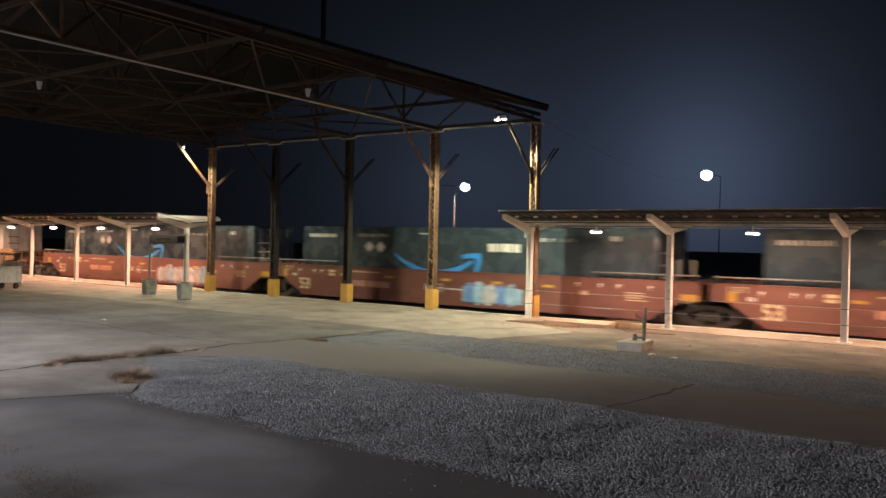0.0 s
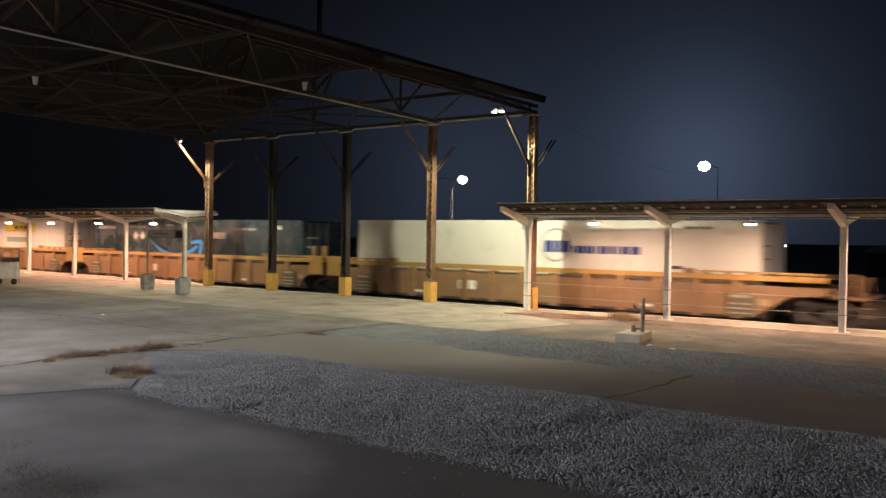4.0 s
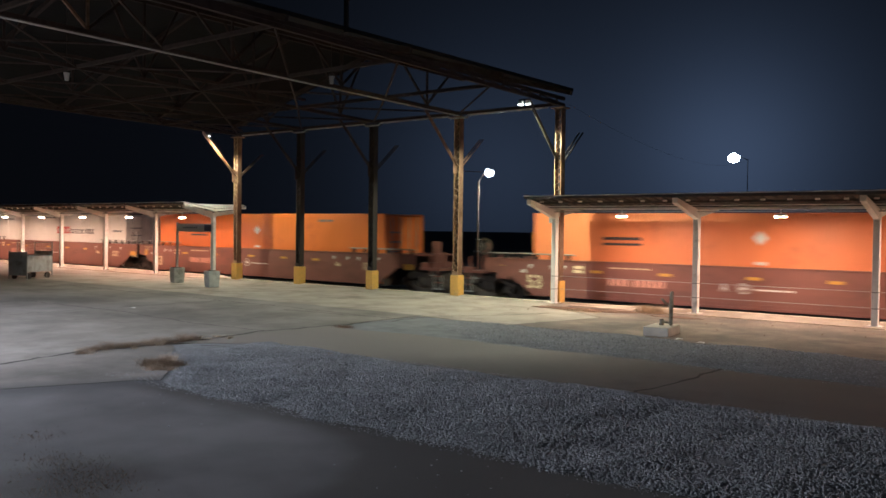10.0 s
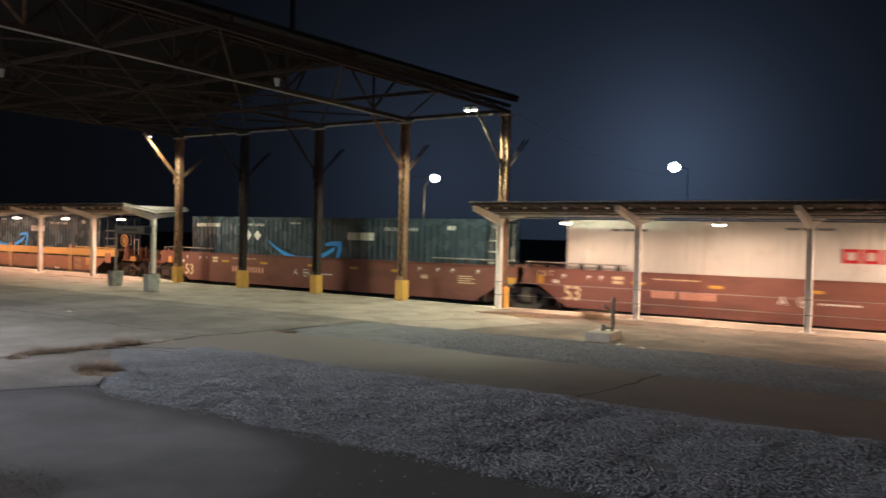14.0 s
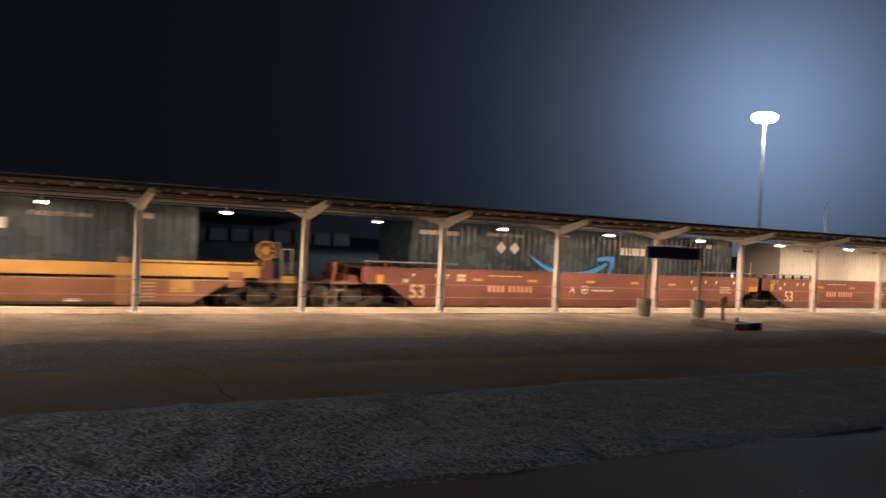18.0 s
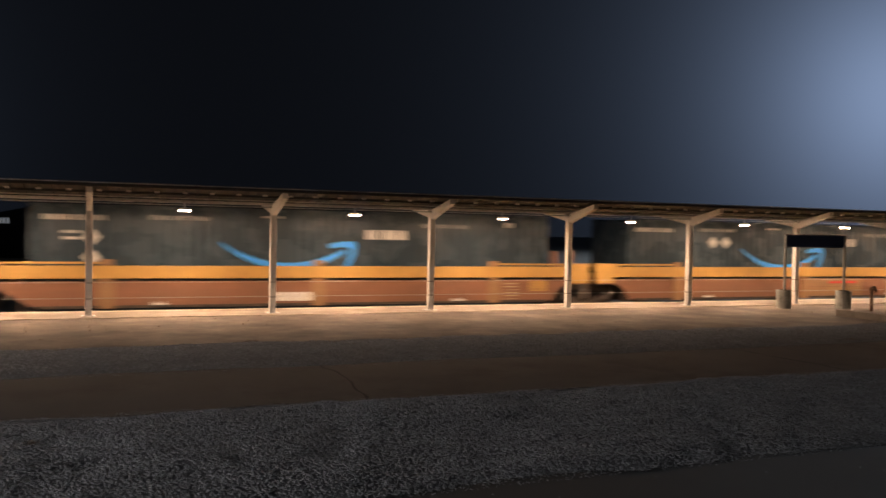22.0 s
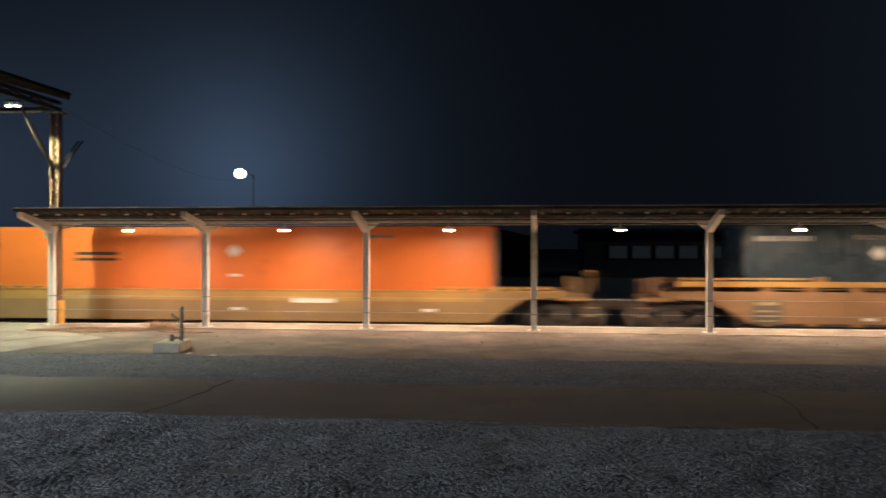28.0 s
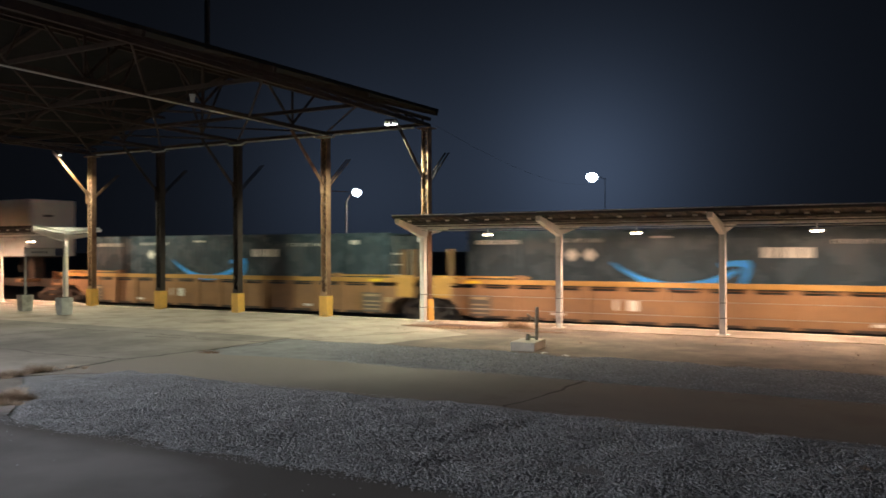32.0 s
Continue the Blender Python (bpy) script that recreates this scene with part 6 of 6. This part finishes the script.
def container(kind, paint, label, smooth=False, stacked=False):
    root = thing("container", label, "shipping container", "containers on the train", (0, BOX_Y, BOX_Z))
    H, W = BOX_H, BOX_W
    if smooth:
        part("side_panel", box(B(), 0.12, 0.0, 0.14, L - 0.12, 0.03, H - 0.10), paint, root)
        seam = mesh_of("panel_seam", box(B(), -0.012, -0.004, 0.14, 0.012, 0.0, H - 0.10), paint)
        for i in range(1, 26):
            part("panel_seam", seam, None, root, at=pose(i * L / 26, 0, 0))
    else:
        part("side_panel", corrugated(L - 0.24, H - 0.24), paint, root, at=pose(0.12, 0.0, 0.14))
    part("rear_side_panel", box(B(), 0.12, W - 0.03, 0.14, L - 0.12, W, H - 0.10), paint, root)
    part("roof", box(B(), 0.05, 0.03, H - 0.05, L - 0.05, W - 0.03, H - 0.02), paint, root)
    part("floor", box(B(), 0.05, 0.03, 0.02, L - 0.05, W - 0.03, 0.14), CAR_GREY, root)
    for y in (0, W - 0.06):
        part("top_rail", box(B(), 0.1, y - 0.006, H - 0.10, L - 0.1, y + 0.06, H, 0.006), paint, root)
        part("bottom_rail", box(B(), 0.1, y - 0.006, 0.0, L - 0.1, y + 0.06, 0.14, 0.006), paint, root)
    post = mesh_of("corner_post", box(B(), -0.075, -0.075, 0.0, 0.075, 0.075, H, 0.012), paint)
    for x in (0.075, L - 0.075):
        for y in (0.07, W - 0.07):
            part("corner_post", post, None, root, at=pose(x, y, 0))
    mid = mesh_of("lift_post", box(B(), -0.05, -0.012, 0.0, 0.05, 0.05, H), paint)
    for x in (1.98, L - 1.98):
        part("lift_post", mid, None, root, at=pose(x, 0, 0))
    part("front_wall", box(B(), 0.0, 0.1, 0.1, 0.04, W - 0.1, H - 0.08), paint, root)
    # doors on the leading end
    for y0, y1 in ((0.14, W / 2 - 0.005), (W / 2 + 0.005, W - 0.14)):
        d = part("door", box(B(), L - 0.06, y0, 0.12, L - 0.015, y1, H - 0.10, 0.008), paint, root)
        for yy in (y0 + 0.28, y1 - 0.28):
            part("lock_rod", pipe(B(), (L + 0.01, yy, 0.15), (L + 0.01, yy, H - 0.12), 0.018, 8), GALV, d)
        for z in (0.5, 1.1, 1.7, 2.3):
            part("hinge", box(B(), L - 0.015, y0 - 0.03, z, L + 0.005, y0 + 0.1, z + 0.07), paint, d)
        part("door_handle", bar(B(), (L + 0.03, y0 + 0.28, 1.1), (L + 0.03, y0 + 0.7, 1.1), 0.025), GALV, d)
    y = -0.012
    if kind == "slate":
        part("curved_arrow", smile(B(), 5.11, 1.87, y), BLUE_MARK, root, "sky-blue curved arrow marking")
        small(part("word_bar", bars(B(), 9.62, 2.02, (0.20, 0.13, 0.09, 0.42, 0.28), 0.30, 0.06, y - 0.004), WHITE_MARK, root, "white word marking as plain bars"))
        for dx, dz in ((1.6, 1.98), (1.6, 1.40)) if stacked else ((3.80, 2.10), (4.40, 2.10)):
            part("warning_diamond", diamond(B(), dx, dz, 0.23, y), WHITE_MARK, root)
        if stacked:
            small(part("small_print", bars(bars(B(), 0.85, 2.08, (0.2, 0.2), 0.08, 0.05, y), 0.85, 1.9, (0.45,), 0.08, 0.05, y), WHITE_MARK, root))
        small(part("owner_print", bars(B(), 0.35, 2.45, (0.14, 0.14, 0.14, 0.14), 0.15, 0.04, y), WHITE_MARK, root))
        small(part("owner_print", bars(B(), 1.12, 2.45, (0.09,) * 6, 0.15, 0.06, y), WHITE_MARK, root))
        small(part("stack_notice", lettering("STACK LIMIT 3 HIGH", 0.13, WHITE_MARK), None, root, at=pose(3.15, y, 2.50)))
        small(part("stack_notice", lettering("STACK LIMIT 3 HIGH", 0.13, WHITE_MARK), None, root, at=pose(11.5, y, 2.42)))
        small(part("small_print", bars(B(), 14.5, 2.48, (0.16, 0.12), 0.16, 0.05, y), WHITE_MARK, root))
        small(part("small_print", bars(B(), 6.4, 2.62, (0.3, 0.22), 0.06, 0.06, y), WHITE_MARK, root))
    elif kind == "white_blue":
        part("round_emblem", ring(B(), 9.2, 2.05, 0.58, 0.05, y, 28), BAR_GREY, root, "thin grey ring emblem")
        small(part("word_bar", bars(B(), 8.78, 1.80, (0.3, 0.24, 0.3), 0.40, 0.06, y - 0.006), NAVY_MARK, root, "navy word marking as plain bars"))
        small(part("word_bar", bars(B(), 9.85, 1.78, (0.10, 0.28, 0.26, 0.1, 0.28, 0.18, 0.12, 0.28, 0.3), 0.26, 0.07, y), NAVY_MARK, root, "navy word marking as plain bars"))
        small(part("small_print", bars(B(), 13.8, 2.62, (0.3, 0.2, 0.25), 0.09, 0.06, y), BAR_GREY, root))
        part("bumper_mark", flat(B(), 13.3, 1.36, 13.75, 1.46, y), DARK_MARK, root)
    elif kind == "white_yellow":
        part("yellow_panel", flat(B(), 9.4, 2.17, 13.04, 2.72, y), YELLOW_MARK, root, "bright yellow panel")
        small(part("panel_print", bars(B(), 10.5, 2.33, (0.34, 0.2, 0.28, 0.4), 0.24, 0.10, y - 0.006), DARK_MARK, root))
        small(part("panel_print", bars(B(), 9.9, 2.24, (2.6,), 0.03, 0.12, y - 0.006), RED_MARK, root))
        small(part("word_bar", bars(B(), 9.58, 1.58, (0.12, 0.24, 0.2, 0.24, 0.2, 0.3, 0.2, 0.22, 0.26, 0.22, 0.1), 0.29, 0.06, y), GREEN_MARK, root, "dark green word marking as plain bars"))
    elif kind == "white_red":
        for k, w in enumerate((0.46, 0.44, 0.46)):
            letter = bars(bars(B(), 8.52 + 0.51 * k, 1.76, (w,), 0.09, 0, y), 8.52 + 0.51 * k, 2.07, (w,), 0.09, 0, y)
            bars(bars(letter, 8.52 + 0.51 * k, 1.85, (0.12,), 0.22, 0, y), 8.52 + 0.51 * k + w - 0.12, 1.85, (0.12,), 0.22, 0, y)
            small(part("word_bar", letter, RED_MARK, root, "red word marking as plain bars"))
        word = bars(B(), 10.08, 1.76, (0.10,), 0.28, 0, y)
        for x in (10.3, 10.62, 10.94, 11.42, 11.98, 12.3, 12.56):
            bars(bars(word, x, 1.76, (0.22,), 0.06, 0, y), x, 1.96, (0.22,), 0.06, 0, y)
            bars(word, x, 1.82, (0.07,), 0.14, 0, y)
        for x in (11.27, 11.8, 12.2):
            bars(word, x, 1.76, (0.07,), 0.30, 0, y)
        small(part("word_bar", word, DARK_MARK, root, "dark word marking as plain bars"))
        small(part("small_print", bars(B(), 1.6, 2.55, (0.3, 0.5, 0.3), 0.08, 0.06, y), BAR_GREY, root))
        small(part("small_print", bars(B(), 7.0, 2.66, (0.4, 0.3, 0.5), 0.07, 0.06, y), BAR_GREY, root))
        small(part("door_print", bars(B(), 14.8, 1.9, (0.5, 0.3), 0.1, 0.08, y), BAR_GREY, root))
    elif kind == "orange":
        small(part("word_bar", bars(bars(B(), 2.75, 2.0, (1.4,), 0.10, 0, y), 2.75, 1.82, (1.4,), 0.08, 0, y), DARK_MARK, root, "dark word marking as plain bars"))
        part("warning_diamond", diamond(B(), 8.0, 2.14, 0.22, y), WHITE_MARK, root)
        part("notice_plate", flat(B(), 7.85, 1.33, 8.2, 1.42, y), WHITE_MARK, root)
        small(part("small_print", bars(B(), 12.2, 2.55, (0.5, 0.3), 0.09, 0.08, y), BAR_GREY, root))
    bmp = B()
    for i in range(4):
        box(bmp, L - 0.012, 0.3, 0.9 + 0.4 * i, L - 0.006, 1.0, 0.96 + 0.4 * i)
    small(part("door_notice", bmp, BAR_GREY if kind != "slate" else WHITE_MARK, root))
    return root


RED_T = "red-brown steel well car with white stencils and dark trucks"
YEL_T = "weathered yellow steel well car with ribbed sides"
RUSTY_T = "rusty brown steel well car with a broad yellow top chord"
CARS = {
    "red_front": well_car("red", True, False, RED_T), "red_mid": well_car("red", True, True, RED_T), "red_rear": well_car("red", False, True, RED_T), "red_single": well_car("red", False, False, RED_T),
    "yellow_front": well_car("yellow", True, False, YEL_T), "yellow_mid": well_car("yellow", True, True, YEL_T), "yellow_rear": well_car("yellow", False, True, YEL_T),
    "rusty_front": well_car("rusty", True, False, RUSTY_T, 0.55, "low"), "rusty_mid": well_car("rusty", True, True, RUSTY_T, 0.55, "yellow"), "rusty_rear": well_car("rusty", False, True, RUSTY_T, 0.55),
    "yellow_front_tall": well_car("yellow", True, False, YEL_T, 1.05), "yellow_mid_tall": well_car("yellow", True, True, YEL_T, 1.05), "yellow_rear_tall": well_car("yellow", False, True, YEL_T, 1.05),
    "tan_single": well_car("tan", False, False, "smooth-sided tan and yellow steel well car"),
}
BOXES = {
    "slate": container("slate", SLATE_BOX, "dark slate corrugated container with a sky-blue curved arrow"),
    "slate_stacked": container("slate", SLATE_BOX, "dark slate container with a blue curved arrow and two stacked diamonds", False, True),
    "white_blue": container("white_blue", WHITE_BOX, "white container with a navy word marking", True),
    "white_yellow": container("white_yellow", WHITE_BOX, "white container with a yellow panel", True),
    "white_red": container("white_red", WHITE_BOX, "white corrugated container with a red and dark word marking"),
    "orange": container("orange", ORANGE_BOX, "bright orange container with a dark word marking", True),
    "peach": container("orange", PEACH_BOX, "faded orange container with a dark word marking", True),
}
# rear end of each container at the clip's start, front of the train first
TRAIN = (("red_front", "slate", -7.58), ("red_mid", "slate", -27.03), ("red_rear", "slate", -46.46), ("yellow_front", "white_blue", -69.92), ("yellow_mid", "slate", -89.35), ("yellow_rear", "white_yellow", -108.7),
         ("red_single", "peach", -132.1), ("red_front", "orange", -155.5), ("red_mid", "white_red", -174.9), ("red_rear", "slate", -194.3), ("rusty_front", "slate", -217.75), ("rusty_mid", "slate", -237.2),
         ("rusty_rear", "slate_stacked", -256.65), ("yellow_front", "slate", -280.1), ("yellow_mid", "slate", -299.6), ("yellow_rear", "slate", -319.05), ("tan_single", "orange", -342.55), ("yellow_front_tall", "slate", -366.05),
         ("yellow_mid_tall", "slate", -385.5), ("yellow_rear_tall", "slate", -404.95))
MOVING = []
seen_cars, seen_boxes = set(), set()
for car, load, u in TRAIN:
    c = CARS[car] if car not in seen_cars else copy_thing(CARS[car], pose(u, CAR_Y, 0))
    seen_cars.add(car)
    b = BOXES[load] if load not in seen_boxes else copy_thing(BOXES[load], pose(u, BOX_Y, BOX_Z))
    seen_boxes.add(load)
    MOVING += [(c, u, CAR_Y, 0.0), (b, u, BOX_Y, BOX_Z)]
# graffiti on two of the red cars


def graffiti(car, x, z, width, height, materials, label, seed):
    """Overlapping rounded spray-painted letter shapes, which cannot be read."""
    r = random.Random(seed)
    root = small(part("graffiti", flat(B(), x - 0.1, z + 0.1, x + width, z + height * 0.75, -0.007), materials[0], car, label))
    px, k = x, 0
    while px < x + width - 0.3:
        w = r.uniform(0.35, 0.6)
        bm = B()
        mid, top = px + w / 2, z + height * r.uniform(0.85, 1.05)
        rim = [(mid + w * 0.62 * math.cos(t) * r.uniform(0.8, 1.1), (z + top) / 2 + (top - z) / 2 * math.sin(t) * r.uniform(0.85, 1.1)) for t in [2 * math.pi * q / 14 for q in range(14)]]
        bm.faces.new([bm.verts.new((a, -0.009 - 0.001 * (k % 3), b)) for a, b in rim])
        bmesh.ops.recalc_face_normals(bm, faces=bm.faces[:])
        small(part("graffiti_letter", bm, materials[1 + k % (len(materials) - 1)], root))
        small(part("graffiti_stroke", bar(bar(B(), (mid - w * 0.3, -0.014, z + 0.12), (mid - w * 0.1, -0.014, top - 0.1), 0.004, 0.07, (0, 1, 0)), (mid - w * 0.1, -0.014, top - 0.12), (mid + w * 0.3, -0.014, z + height * 0.4), 0.004, 0.06, (0, 1, 0)), materials[0], root))
        px += w * 0.9
        k += 1


graffiti(MOVING[2][0], 8.8, 0.12, 2.5, 0.88, (GRAFFITI_BLUE, GRAFFITI_DEEP, GRAFFITI_BLUE, GRAFFITI_WHITE), "pale blue spray-painted letter shapes", 3)
graffiti(MOVING[4][0], 9.3, 0.10, 3.8, 0.95, (GRAFFITI_DUST, GRAFFITI_WHITE, GRAFFITI_DUST, GRAFFITI_BLUE), "silver spray-painted letter shapes", 4)


def spine_car():
    """A low spine car that carries a road trailer."""
    root = thing("spine_car", "low yellow spine car under a road trailer", "rail car", "cars of the freight train", (0, CAR_Y, 0))
    W = 2 * (TRACK_Y - CAR_Y)
    part("spine", box(B(), -2.0, W / 2 - 0.35, 0.55, L + 2.0, W / 2 + 0.35, 0.95, 0.02), CAR_GREY, root)
    for x in (0.5, 4.5, 12.5, 15.5):
        part("cross_arm", box(B(), x - 0.2, 0.1, 0.80, x + 0.2, W - 0.1, 0.95, 0.02), YELLOW_CAR, root)
    part("hitch", box(B(), 14.6, W / 2 - 0.3, 0.95, 15.1, W / 2 + 0.3, 1.98, 0.03), CAR_GREY, root)
    for x in (-1.6, L + 1.6):
        truck(root, x)
    return root


def road_trailer():
    root = thing("road_trailer", "white box road trailer riding on the spine car", "trailer", "", (0, BOX_Y, 0))
    part("body", box(B(), 0.0, 0.0, 2.05, L, 2.5, 4.85, 0.03), WHITE_BOX, root)
    part("nose_panel", box(B(), L, 0.15, 2.3, L + 0.02, 2.35, 4.7), WHITE_BOX, root)
    part("vent", box(B(), L + 0.02, 0.7, 4.0, L + 0.06, 1.2, 4.1), DARK_MARK, root)
    part("frame_rail", box(B(), 0.2, 0.8, 1.98, L - 0.3, 1.7, 2.05), CAR_GREY, root)
    for x in (1.2, 2.5):
        for y in (0.35, 2.15):
            part("tyre", pipe(B(), (x, y - 0.25, 1.46), (x, y + 0.25, 1.46), 0.5, 20), RUBBER, root)
        part("axle", pipe(B(), (x, 0.2, 1.46), (x, 2.3, 1.46), 0.07, 8), CAR_GREY, root)
    for y in (0.5, 2.0):
        part("landing_leg", box(B(), 12.4, y - 0.06, 1.2, 12.55, y + 0.06, 2.0), CAR_GREY, root)
    return root


U_TRAILER = -425.75
MOVING += [(spine_car(), U_TRAILER, CAR_Y, 0.0), (road_trailer(), U_TRAILER, BOX_Y, 0.0)]
# metres that the train has gone, by seconds
GONE = ((0, 0.0), (6, 69.3), (12, 138.75), (18, 208.3), (24, 278.3), (32, 371.65))


def gone(t):
    for (ta, a), (tb, b) in zip(GONE, GONE[1:]):
        if t <= tb:
            return a + (b - a) * (t - ta) / (tb - ta)
    return GONE[-1][1]


def motions():
    for ob, u, y, z in MOVING:
        walk(ob, [(t, pose(u + s, y, z)) for t, s in GONE])
    # the wheels roll without slipping on the rails
    turns = [(k / FPS, math.degrees(gone(k / FPS) / 0.42) % 360) for k in range(frame(32.0))]
    rolling = {}
    for ob in scene.objects:
        if ob.name.startswith("wheelset"):
            x = round(ob.location.x, 2)
            if x not in rolling:
                rolling[x] = [(t, pose(x, 0, 0.42, 0, a, 0)) for t, a in turns]
            walk(ob, rolling[x])


motions()
